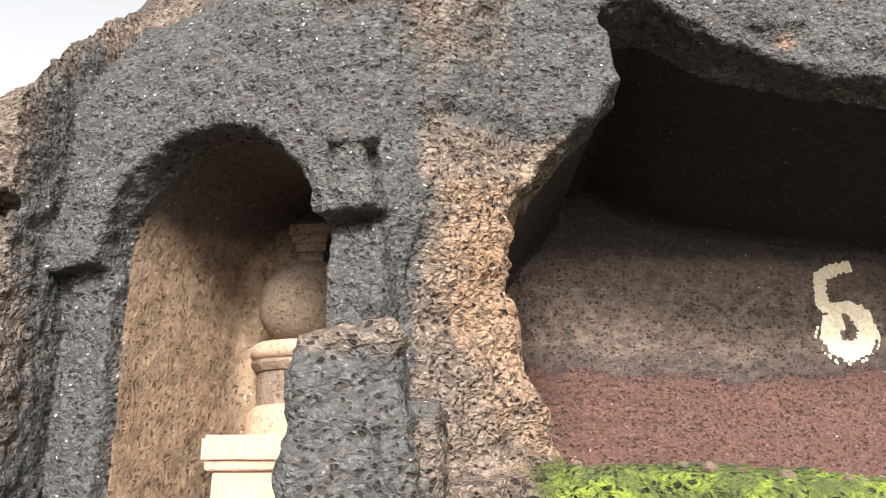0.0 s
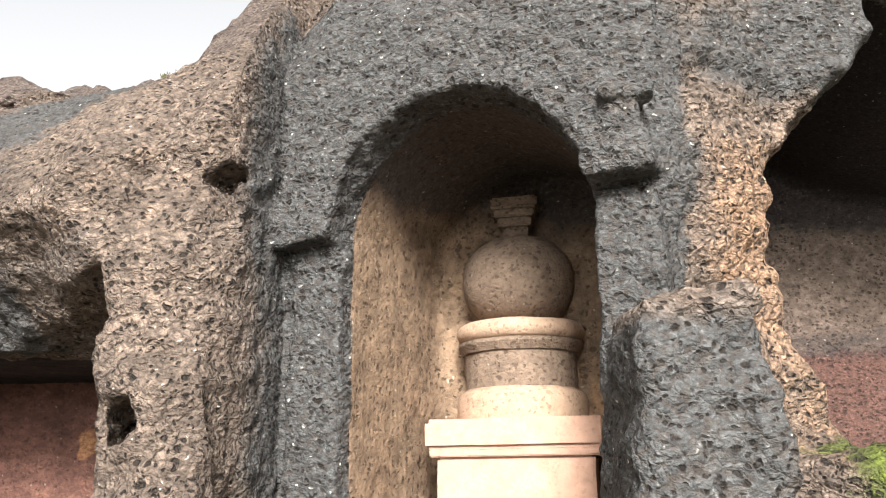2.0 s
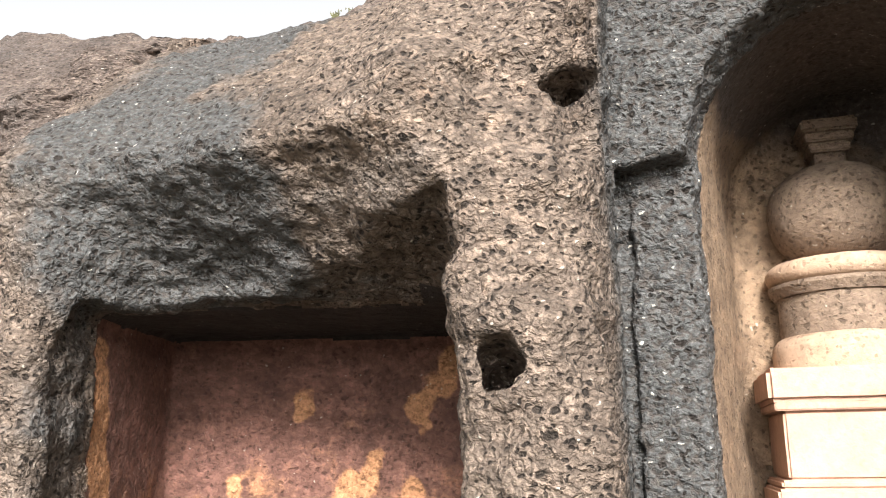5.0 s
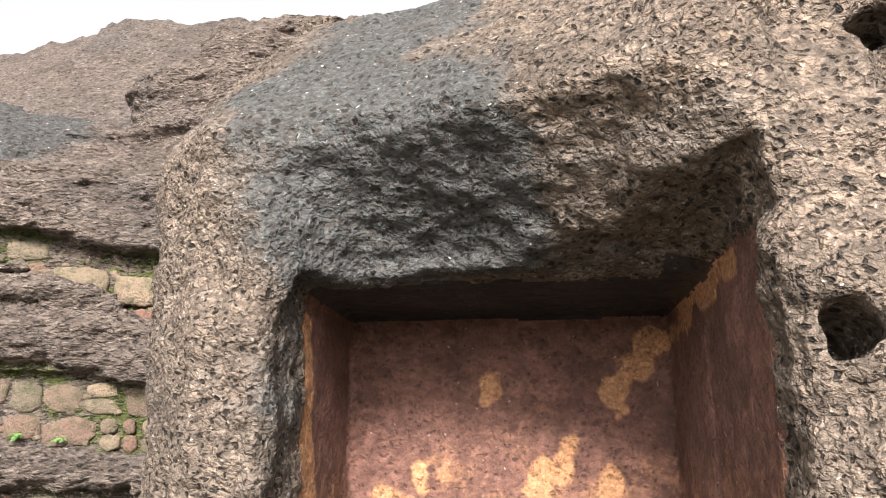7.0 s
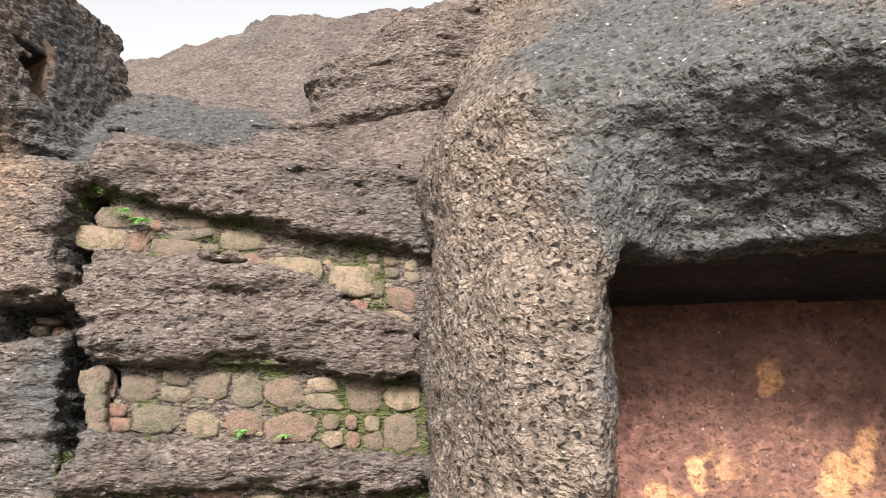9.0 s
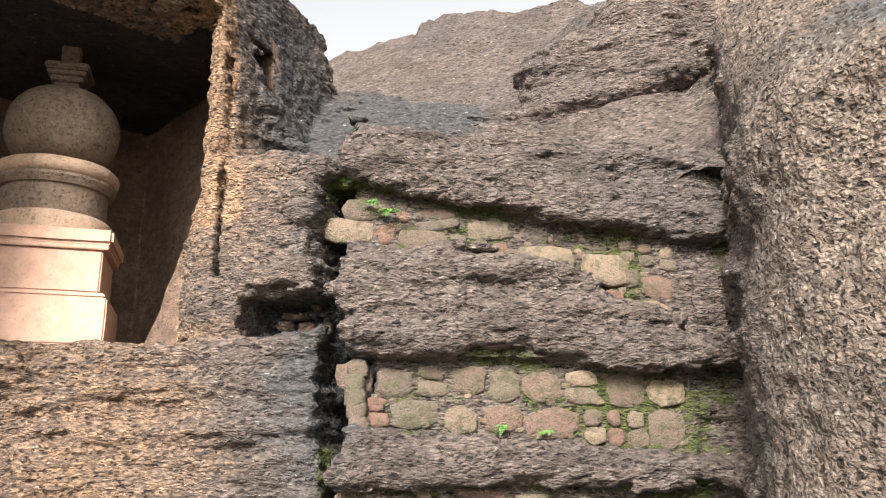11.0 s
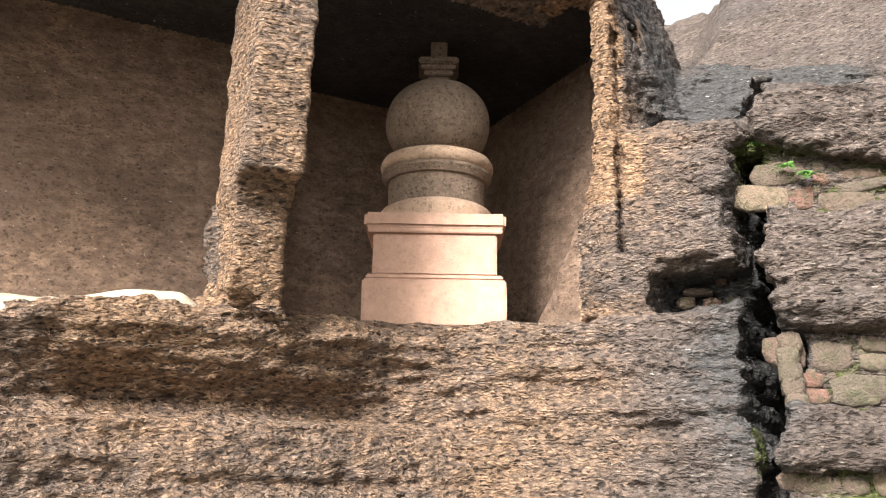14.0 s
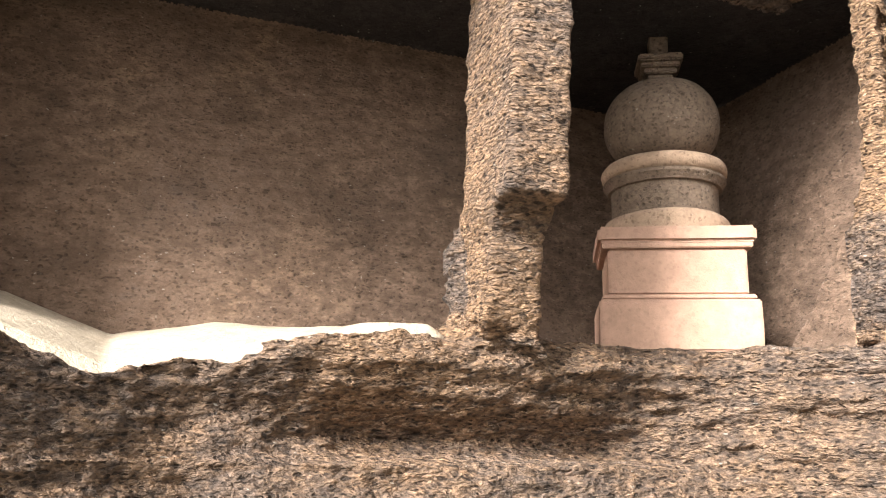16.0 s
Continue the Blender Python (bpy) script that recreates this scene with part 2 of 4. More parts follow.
def cliff_field(x, y, z):
    """Signed distance to the rock, in metres: below zero inside."""
    # right-hand mass, with the niche front, the low cave and the buttresses
    front = np.interp(x, (-5.35, -5.05, -4.77, -4.5, -4.1, -3.5, -2.85, -2.5, -2.2, -2.0, -1.9, -1.6, -0.5, -0.25, 0.15, 0.4, 0.9, 2.0, 4.5),
                      (5.2, 4.80, 4.55, 4.45, 4.38, 4.14, 3.80, 3.60, 3.60, 3.75, 4.13, 4.06, 3.63, 3.58, 3.80, 4.0, 4.0, 4.2, 4.4)).astype(np.float32)
    foot = np.interp(x, (-2.55, -2.3, -2.05, -1.9), (0.0, 0.12, 0.2, 0.0))
    front = front - foot * np.clip((2.5 - z) / 0.7, 0, 1.5)
    front = front + np.interp(x, (-4.45, -4.1, -3.0, -2.7), (0.0, 1.0, 1.0, 0.2)) * np.clip(2.62 - z, 0, 0.42) * 1.25
    brk = np.interp(x, (-5.2, -3.0, -2.3, -1.7, 0.3, 2.0), (2.75, 2.7, 2.95, 3.55, 3.9, 4.2))
    front = front + np.interp(x, (-2.75, -2.45, -2.1, -2.0), (0.0, 0.26, 0.26, 0.0)) * step(z, 2.25, 2.75)
    up = np.maximum(z - brk, 0)
    steep = np.interp(x, (-5.2, -2.4, -1.6, 0.2), (0.95, 0.9, 0.6, 0.45))
    d = front + up * steep + 0.22 * up * up - y
    d = d * 0.85
    d = rect(d, -(x + 5.3) * 0.95, 0.28)
    # recess wall and the terrace above it
    s, e = recess_frame(x, y)
    wall = rect(e + 0.065, z - 3.25 - np.maximum(-e - 0.3, 0) * 0.75, 0.12)
    for (lo, hi), out in zip(slab_bands(s), (0.15, 0.17, 0.15)):
        mid, half = (lo + hi) / 2, (hi - lo) / 2
        wall = np.minimum(wall, np.maximum(rect(e - out, np.abs(z - mid) - half, 0.10), s - 2.43))
    low = rect(e + 0.12 - np.maximum(1.05 - z, 0) * 0.2, z - np.interp(s, (0.2, 0.8, 1.2), (1.25, 1.2, 0.9)), 0.08)
    wall = np.minimum(wall, low)
    wall = np.minimum(wall, rbox(s - 0.2, e + 1.58 + 0.45 * np.clip(s - 0.1, 0, 2), z - 4.42 + 0.35 * (s - 0.5), 1.0, 0.85, 0.50, 0.3))
    d = smin(d, wall, 0.05)
    # the mass of the pillared cave
    u, w = cave_frame(x, y)
    face = np.interp(z, (0.6, 1.10, 1.29, 1.33, 1.42, 1.52, 1.64, 1.80, 2.03, 2.25, 2.75, 3.0, 4.2, 6.0), (0.50, 0.60, 0.66, 1.00, 1.06, 0.97, 0.78, 0.66, 0.72, 0.5, 0.1, 0.02, -0.12, 0.0)).astype(np.float32)
    face = face - step(u, 2.6, 3.6) * np.clip(face - 0.72, 0, 0.6)
    face = face + step(u, -0.1, -0.4) * np.where(z < 2.2, -0.15, 0.05)
    bulge = np.interp(u, (3.6, 4.2, 5.0), (0.0, 0.35, 0.9))
    roof = np.interp(x, (-8.9, -8.58, -8.42, -8.1, -7.7), (6.0, 4.7, 3.95, 3.3, 3.1))
    mass = smax(face - bulge * step(z, 2.3, 1.9) - w, z - roof, 0.08)
    mass = smax(mass, -(u + 1.6), 0.1)
    # the loose-looking block beside the cave's jamb, and the cleft next to it
    block = rbox(x + 8.18, y - 6.45, z - 2.73, 0.43, 0.55, 0.43, 0.12)
    mass = smin(mass, block, 0.04)
    cleft = np.minimum(rbox(x + 7.72, y - 6.6, z - 1.9, 0.10, 0.75, 1.1, 0.05), rbox(x + 7.66, y - 6.3, z - 1.70, 0.17, 0.5, 0.15, 0.06))
    d = smax(smin(d, mass, 0.06), -cleft, 0.05)
    # the pillared cave itself
    zf = cave_floor(u, w) - 0.16 * step(u, 2.28, 2.42) * step(w, 0.66, 0.78)
    room = np.maximum(np.maximum(w - 2.05 - 0.5 * step(u, 1.65, 1.3), -(u + 0.62)), np.maximum(np.maximum(face + 0.14, 0.12) - w, u - 5.1))
    mouth = np.maximum(np.maximum(w - np.where(u < 1.2, np.maximum(face, 0.0) + 0.24, 1.15), -u - 0.02), u - 6.3)
    hollow = smax(smin(room, mouth, 0.03), np.maximum(zf - z, z - 4.28), 0.05)
    d = smax(d, -hollow, 0.04)
    pf = np.interp(z, (1.9, 2.15, 2.45, 2.53, 2.57, 3.2, 4.4), (0.50, 0.40, 0.32, 0.27, 0.05, 0.0, -0.05)).astype(np.float32)
    pl = np.interp(z, (1.9, 2.2, 2.52, 2.56, 4.3), (1.90, 1.92, 1.95, 1.96, 1.95)).astype(np.float32)
    pillar = smax(smax(pf - w, w - 0.64 - 0.33 * step(z, 2.7, 2.35), 0.03), smax(pl - u, u - 2.23 - 0.05 * step(z, 2.4, 2.6), 0.03), 0.03)
    pillar = np.maximum(pillar, np.maximum(1.9 - z, z - 4.5))
    d = smin(d, pillar, 0.04)
    # low cave: inner chamber and the eroded porch before it
    inner = rbox(x + 3.48, y - 5.3, z - 1.0, 0.93, 0.72, 1.10, 0.06)
    lip = np.interp(x, (-4.4, -3.9, -3.3, -2.8, -2.5), (2.04, 2.22, 2.31, 2.32, 2.28)) - np.clip(y - 4.1, 0, 1) * 0.30
    porch = smax(smax(z - lip, np.abs(x + 3.46) - 0.92, 0.1), y - 5.0, 0.05)
    d = smax(d, -smin(inner, porch, 0.03), 0.06)
    # arched niche, its border and imposts
    a, i = niche_frame(x, y)
    arch = np.where(z > 2.5, np.sqrt(a * a + (z - 2.5) ** 2), np.abs(a)) - 0.585
    border = np.where(z > 2.5, np.sqrt(a * a + (z - 2.5) ** 2), np.abs(a)) - 0.86
    band = smax(smax(border - 0.02, -arch, 0.01), np.maximum(-(i + 0.085), i - 0.3), 0.025)
    band = np.maximum(band, 2.545 - z - 0.077 * a)
    pil = smax(np.maximum(np.abs(a) - 0.86, -arch), np.maximum(-(i - 0.05), i - 0.3), 0.02)
    cutf = np.maximum(np.maximum(np.abs(a) - 0.87, border), np.maximum(i - 0.1, -i - 0.5))
    d = smax(d, -cutf, 0.015)
    d = np.minimum(d, np.minimum(band, np.maximum(pil, z - 2.58)))
    d = smin(d, rbox(x + 0.40, y - 3.52, z - 2.80, 0.06, 0.09, 0.14, 0.035), 0.02)
    d = smin(d, rbox(x + 0.385, y - 3.50, z - 2.925, 0.105, 0.10, 0.035, 0.02), 0.01)
    niche = smax(smax(arch, np.maximum(i - 1.22, -i - 0.6), 0.08), 0.2 - z, 0.05)
    niche = smax(niche, y - 5.08, 0.1)
    d = smax(d, -niche, 0.02)
    # cave with the painted figure
    rim = np.interp(z, (1.5, 1.9, 2.3, 2.7, 2.85, 3.1, 3.45, 3.7, 4.0), (0.54, 0.37, 0.34, 0.33, 0.39, 0.58, 0.88, 0.84, 0.7)).astype(np.float32)
    top = np.interp(x, (0.2, 0.8, 1.1, 1.5, 2.0, 3.0, 4.5), (3.9, 3.9, 3.95, 3.72, 3.62, 3.5, 3.4)) - np.clip(y - 4.4, 0, 2) * 0.12
    cave = smax(smax(rim - x, z - top, 0.12), np.maximum(y - 6.42, 1.48 - z), 0.1)
    d = smax(d, -np.maximum(cave, x - 4.4), 0.05)
    sill = rect(np.maximum(3.35 + 0.25 * np.abs(x - 1.2) * (x < 1.2) - y, -0.05 - x), z - 1.54 + 0.03 * x, 0.1)
    d = smin(d, sill, 0.08)
    # broken stub before the niche, running back to the pier
    stub = rbox(x + 0.315, y - 3.32 + 0.06 * np.clip(2 - z, 0, 1), z - 1.0, 0.165 + 0.09 * np.clip(1.9 - z, 0, 1), 0.46, 0.985, 0.04)
    stub = smin(stub, rbox(x + 0.14, y - 3.45, z - 0.8, 0.16, 0.25, 1.0, 0.08), 0.03)
    d = smin(d, stub, 0.02)
    # weathered holes
    for hx, hy, hz, r1, r2 in ((-2.09, 3.93, 2.77, 0.10, 0.075), (-2.385, 3.58, 1.675, 0.075, 0.10), (-2.62, 3.75, 2.3, 0.06, 0.05)):
        hole = np.sqrt(((x - hx) / r1) ** 2 + ((y - hy) / 0.30) ** 2 + ((z - hz) / r2) ** 2) + 1.5 * fbm(x, y * 0.5, z, 9.0, 2)
        d = smax(d, -(hole - 1) * min(r1, r2), 0.03)
    # worn channel down the buttress, seam behind the jamb, hollow under the block
    gx, gy, gz = -0.33, -0.05, -0.66
    t = np.clip(((x + 2.12) * gx + (y - 3.60) * gy + (z - 2.78) * gz) / (gx * gx + gy * gy + gz * gz), 0, 1)
    channel = np.sqrt((x + 2.12 - t * gx) ** 2 + ((y - 3.60 - t * gy) * 0.8) ** 2 + (z - 2.78 - t * gz) ** 2) - 0.055
    d = smax(d, -channel, 0.05)
    d = smax(d, -rbox(x + 8.455, y - 5.84, z - 3.25, 0.02, 0.16, 0.85, 0.015), 0.02)
    d = smax(d, -rbox(x + 8.03, y - 6.08, z - 2.17 - 0.12 * (x + 8.0), 0.30, 0.42, 0.13, 0.06), 0.05)
    return d


def inside_cut(x, y, z):
    """1 where the rock was dressed by hand (cave and niche insides), 0 outside."""
    u, w = cave_frame(x, y)
    a, i = niche_frame(x, y)
    one = ((w > np.where(u < 0, 0.3, np.where((z < 2.25) & (u < 2.45), 1.0, 0.66))) & (u > -0.7) & (u < 6) & (z > np.where((u > 2.45) & (w > 0.85), 1.6, 1.97)) & (z < 4.4) & (w < 2.8) & ~((u > 1.9) & (u < 2.6) & (w < 0.95))) | \
          ((x > -4.5) & (x < -2.45) & (y > np.where(x > -2.75, 3.95, 4.98)) & (y < 6.2) & (z < np.where(y < 4.65, 2.1, 2.3))) | \
          ((np.abs(a) < 0.64) & (i > 0.16) & (i < 1.5) & (z < 3.2)) | \
          ((x > 0.3) & (y > 4.5) & (y < 6.6) & (z > 1.5) & (z < 4.1))
    return one


def surface_nets(d, origin, h):
    """A quad mesh of the zero surface of a field on a grid."""
    inside = d < 0
    n = np.zeros([k - 1 for k in inside.shape], np.int8)
    corners = [(a, b, c) for a in (0, 1) for b in (0, 1) for c in (0, 1)]
    sh = n.shape
    for a, b, c in corners:
        n += inside[a:a + sh[0], b:b + sh[1], c:c + sh[2]]
    cells = np.argwhere((n > 0) & (n < 8)).astype(np.int32)
    index = np.full(sh, -1, np.int32)
    index[cells[:, 0], cells[:, 1], cells[:, 2]] = np.arange(len(cells))
    total, count = np.zeros((len(cells), 3)), np.zeros(len(cells))
    for p in corners:
        for ax in range(3):
            if p[ax]:
                continue
            q = list(p)
            q[ax] = 1
            va = d[cells[:, 0] + p[0], cells[:, 1] + p[1], cells[:, 2] + p[2]]
            vb = d[cells[:, 0] + q[0], cells[:, 1] + q[1], cells[:, 2] + q[2]]
            cross = (va < 0) != (vb < 0)
            t = np.where(cross, va / np.where(cross, va - vb, 1), 0)
            pos = np.tile(np.array(p, float), (len(cells), 1))
            pos[:, ax] += t
            total[cross] += pos[cross]
            count[cross] += 1
    verts = (cells + total / count[:, None]) * h + np.array(origin)
    quads = []
    for ax in range(3):
        o1, o2 = (ax + 1) % 3, (ax + 2) % 3
        lo, hi = [slice(1, -1)] * 3, [slice(1, -1)] * 3
        lo[ax], hi[ax] = slice(0, -1), slice(1, None)
        A, B = inside[tuple(lo)], inside[tuple(hi)]
        for flip, sel in ((False, A & ~B), (True, ~A & B)):
            e = np.argwhere(sel).astype(np.int32)
            e[:, o1] += 1
            e[:, o2] += 1
            ring = []
            for k1, k2 in ((-1, -1), (0, -1), (0, 0), (-1, 0)):
                c = e.copy()
                c[:, o1] += k1
                c[:, o2] += k2
                ring.append(index[c[:, 0], c[:, 1], c[:, 2]])
            q = np.stack(ring[::-1] if flip else ring, 1)
            quads.append(q[(q >= 0).all(1)])
    return verts, np.concatenate(quads)


def vertex_normals(verts, quads):
    fn = np.cross(verts[quads[:, 2]] - verts[quads[:, 0]], verts[quads[:, 3]] - verts[quads[:, 1]])
    vn = np.zeros_like(verts)
    for k in range(4):
        for ax in range(3):
            vn[:, ax] += np.bincount(quads[:, k], fn[:, ax], len(verts))
    fn /= np.linalg.norm(fn, axis=1, keepdims=True) + 1e-12
    return vn / (np.linalg.norm(vn, axis=1, keepdims=True) + 1e-12), fn


def mesh_from(name, verts, quads, mat, stain=None):
    used, inv = np.unique(quads, return_inverse=True)
    inv = inv.reshape(quads.shape).astype(np.int32)
    me = bpy.data.meshes.new(name)
    me.vertices.add(len(used))
    me.vertices.foreach_set("co", verts[used].astype(np.float32).ravel())
    me.loops.add(inv.size)
    me.loops.foreach_set("vertex_index", inv.ravel())
    me.polygons.add(len(inv))
    me.polygons.foreach_set("loop_start", np.arange(0, inv.size, inv.shape[1], dtype=np.int32))
    me.polygons.foreach_set("use_smooth", np.ones(len(inv), bool))
    me.update(calc_edges=True)
    if stain is not None:
        at = me.attributes.new("stain", "FLOAT_COLOR", "POINT")
        col = np.ones((len(used), 4), np.float32)
        col[:, :3] = stain[used]
        at.data.foreach_set("color", col.ravel())
    me.materials.append(mat)
    return new(name, me)


def stains_and_shade(v):
    """How much dark tone (crust and painted shade), warm scar and moss there is at each point of the rock."""
    x, y, z = v[:, 0], v[:, 1], v[:, 2]
    a, i = niche_frame(x, y)
    s, e = recess_frame(x, y)
    u, w = cave_frame(x, y)
    big = fbm(x, y, z * 1.5, 0.9, 3)
    cut = inside_cut(x, y, z)
    nx = x + 0.19 * (z - 2.2) + 0.5 * fbm(x, y + 7, z, 1.3, 3) + 0.35 * fbm(x, y, z + 3, 5.0, 3)
    wx = x + 1.1 * fbm(x, y + 7, z, 1.3, 4) - 0.08 * (z - 2)
    dark = 0.33 + 0.7 * big
    dark += 0.6 * (step(x, -2.02, -1.9) * step(nx, 0.25, -0.15)) * (i < 0.3)       # crust over the niche front
    dark += 0.5 * step(wx, -3.5, -3.75) * step(wx, -5.0, -4.4) * step(z, 1.9, 2.3)
    dark -= 0.3 * step(wx, -3.55, -3.4) * step(x, -2.0, -2.1)
    dark -= 0.5 * step(nx, -0.15, 0.2) * step(z, 3.25, 2.95)
    dark -= 0.28 * ((np.abs(x + 0.39) < 0.13) & (y < 3.62) & (z > 2.64) & (z < 3.0))
    warm = 0.05 + 0.7 * fbm(x + 9, y, z, 1.3, 3)
    warm += 0.5 * step(nx, -0.1, 0.2) * step(x, 1.0, 0.5) * step(z, 3.2, 2.6) * (y < 4.6)
    warm += 0.45 * step(u + (wx - x), -0.8, 0.7) * (w < 1.6) * step(z, 2.15, 2.0)
    warm += 0.7 * ((np.abs(u) < 0.16) & (np.abs(w) < 0.5) & (z > 2.75))
    warm += 0.3 * (np.abs(w) < 0.7) * step(u + 0.5 * (wx - x), -0.6, 0.1) * (z > 2)
    warm += 0.3 * ((u > 1.85) & (u < 2.7) & (w < 1.0) & (w > -0.3) & (z > 1.95))
    dark -= 0.45 * step(u + 0.5 * (wx - x), -0.6, 0.1) * step(u, 3.0, 2.6) * ((w < 1.0) & (w > -0.5)) * step(z, 1.8, 2.0)
    dark += 0.48 * step(wx, -9.2, -8.3) * step(wx, -7.2, -7.8) * step(u + (wx - x), 0.5, -0.9)
    dark += 0.40 * step(x, -0.2, 0.2) * step(z, 2.85, 3.2)
    dark -= 0.3 * step(u, -1.1, 0.2)
    dark += 0.04 * step(x, -5.0, -5.4) * step(u, -0.1, -0.3)
    # darker brow over the painted cave; stub top lightened to look lit
    dark += 0.75 * step(x, 0.3, 0.6) * step(z, 3.1, 3.5) - (0.12 + 0.5 * step(z, 1.86, 1.96)) * ((y < 3.5) & (x < 0.1) & (x > -0.6) & (z < 2.2))
    # darker below z 2.6 round the low cave's mouth
    dark += 0.35 * step(x, -4.6, -4.3) * step(x, -2.45, -2.7) * step(z, 2.62, 2.42) * (y < 4.9)
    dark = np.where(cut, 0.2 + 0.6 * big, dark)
    # niche vault: shade put into the colour above z 2.7
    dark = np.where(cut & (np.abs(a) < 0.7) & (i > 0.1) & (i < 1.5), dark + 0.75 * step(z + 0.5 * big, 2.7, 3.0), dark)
    spot = np.sqrt((x - 1.87) ** 2 + (z - 3.83) ** 2 + 0.3 * (y - 4.35) ** 2)
    warm = warm + step(spot, 0.17, 0.09)
    dark = dark - step(spot, 0.18, 0.1)
    warm = np.where(cut, 0.12 + 0.7 * fbm(x + 9, y, z * 0.8, 2.0, 3), warm)
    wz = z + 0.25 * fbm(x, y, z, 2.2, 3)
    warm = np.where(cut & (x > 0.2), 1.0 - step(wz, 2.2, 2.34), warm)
    # from z 2.9 up, the roof's shade is painted on the cave wall
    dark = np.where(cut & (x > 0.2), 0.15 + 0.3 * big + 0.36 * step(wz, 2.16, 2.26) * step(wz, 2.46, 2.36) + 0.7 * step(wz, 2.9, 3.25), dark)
    scar = np.full(len(x), 9.0)
    for p, q, r in (((-2.88, 6.0, 1.62), (-2.78, 6.0, 1.76), 0.085), ((-2.78, 6.0, 1.76), (-2.66, 6.0, 1.95), 0.085), ((-2.64, 6.0, 1.93), (-2.58, 5.4, 2.03), 0.09),
                    ((-2.58, 5.5, 2.04), (-2.56, 4.4, 2.06), 0.085), ((-2.83, 6.0, 1.54), (-2.86, 6.0, 1.64), 0.05), ((-3.62, 6.03, 1.72), (-3.58, 6.03, 1.66), 0.04), ((-3.60, 6.03, 1.63), (-3.62, 6.03, 1.66), 0.03),
                    ((-3.20, 6.0, 1.20), (-3.16, 6.0, 1.36), 0.045), ((-3.32, 6.0, 1.10), (-3.27, 6.0, 1.22), 0.05), ((-3.98, 6.0, 1.24), (-3.97, 6.0, 1.12), 0.045), ((-4.2, 6.0, 1.08), (-4.0, 6.0, 1.02), 0.05),
                    ((-2.95, 6.0, 1.05), (-2.9, 6.0, 1.2), 0.05), ((-4.42, 5.2, 0.8), (-4.42, 5.0, 1.9), 0.10)):
        p, q = np.array(p), np.array(q)
        t = np.clip(((v - p) @ (q - p)) / ((q - p) @ (q - p)), 0, 1)
        scar = np.minimum(scar, np.linalg.norm(v - p - t[:, None] * (q - p), axis=1) - r)
    low_cave = cut & (x < -2.3) & (x > -4.7) & (y < 6.3)
    warm = np.where(low_cave, step(scar + 0.14 * fbm(x, y, z, 9, 3), 0.03, -0.03) + 0.36 * step(wz, 1.55, 1.0) + 0.8 * fbm(x, y, z * 0.7, 7, 3), warm)
    moss = 0.8 * step(x, 0.15, 0.5) * step(z, 1.7, 1.5) * (y < 4.2)
    moss += (0.43 + 0.9 * fbm(x, y, z, 2.5, 2)) * (s > 0.0) * (s < 2.6) * (e < 0.04) * (e > -0.4) * (z < 3.1) * (x > -8) * (x < -5.2)
    return np.clip(np.stack([dark, warm, moss], 1), 0, 1)


# ---- the cliff ----
H = 0.02
LO, HI = np.array((-13.2, 1.0, 0.6)), np.array((4.4, 8.0, 4.95))
B = 8                                   # grid cells along a block
blocks = np.ceil((HI - LO) / (H * B)).astype(int)
dims = blocks * B


def roughness(x, y, z):
    """Uneven relief of the rock: broad swells, lumps, layers and pits."""
    cut = inside_cut(x, y, z)
    na, ni = niche_frame(x, y)
    rs, re = recess_frame(x, y)
    cu, cw = cave_frame(x, y)
    amp = np.where(cut, 0.22, 1.0)
    amp = np.where((np.abs(na) < 1.2) & (np.abs(ni) < 0.25) & (z < 3.7) & (x > -1.95), 0.25, amp)
    amp = np.where((cu > -0.35) & (cu < 2.6) & (cw > -0.4) & (cw < 0.75) & (z > 2.0) & (z < 4.3), 0.22, amp)
    mason = (rs > 0.25) & (rs < 2.5) & (re < 0.02) & (re > -0.4) & (z < 3.1) & (x > -7.9)
    amp = np.where(mason, 0.3, amp)
    layer = np.where(cut | mason, 0.0, np.where((x < -5.3) & (cu < 1.9), 1.0, np.where(x < -8.6, 0.8, 0.15)))
    bump = 0.16 * fbm(x, y, z * 1.6, 1.7, 3) + 0.085 * fbm(x, y, z * 1.3, 4.2, 3)
    bump += layer * 0.13 * (np.abs(fbm(x * 0.5, y * 0.5, z * 2.4, 6.0, 2)) - 0.12)
    bump += layer * 0.16 * fbm(x * 0.35, y * 0.35, z * 3.2, 2.6, 3)
    return amp * bump


# coarse pass: only blocks near the surface are worked out in full
centre = [LO[k] + H * (B * np.arange(blocks[k]) + (B - 1) / 2) for k in range(3)]
coarse = cliff_field(*np.broadcast_arrays(centre[0][:, None, None], centre[1][None, :, None], centre[2][None, None, :]))
field = np.repeat(np.repeat(np.repeat(coarse.astype(np.float32), B, 0), B, 1), B, 2)
todo = np.argwhere(np.abs(coarse) < 0.42)
off = np.stack(np.meshgrid(np.arange(B), np.arange(B), np.arange(B), indexing="ij"), -1).reshape(-1, 3)
for k in range(0, len(todo), 2500):
    ijk = (todo[k:k + 2500, None, :] * B + off[None]).reshape(-1, 3)
    P = (LO + H * ijk).astype(np.float32)
    x, y, z = P[:, 0], P[:, 1], P[:, 2]
    dd = cliff_field(x, y, z).astype(np.float32)
    near = np.abs(dd) < 0.2
    dd[near] += roughness(x[near], y[near], z[near]).astype(np.float32)
    field[ijk[:, 0], ijk[:, 1], ijk[:, 2]] = dd
verts, quads = surface_nets(field, LO, H)
del field
vn, fn = vertex_normals(verts, quads)
x, y, z = verts.T
soft_cut = np.where(inside_cut(x, y, z), 0.2, 0.9)
cu, cw = cave_frame(x, y)
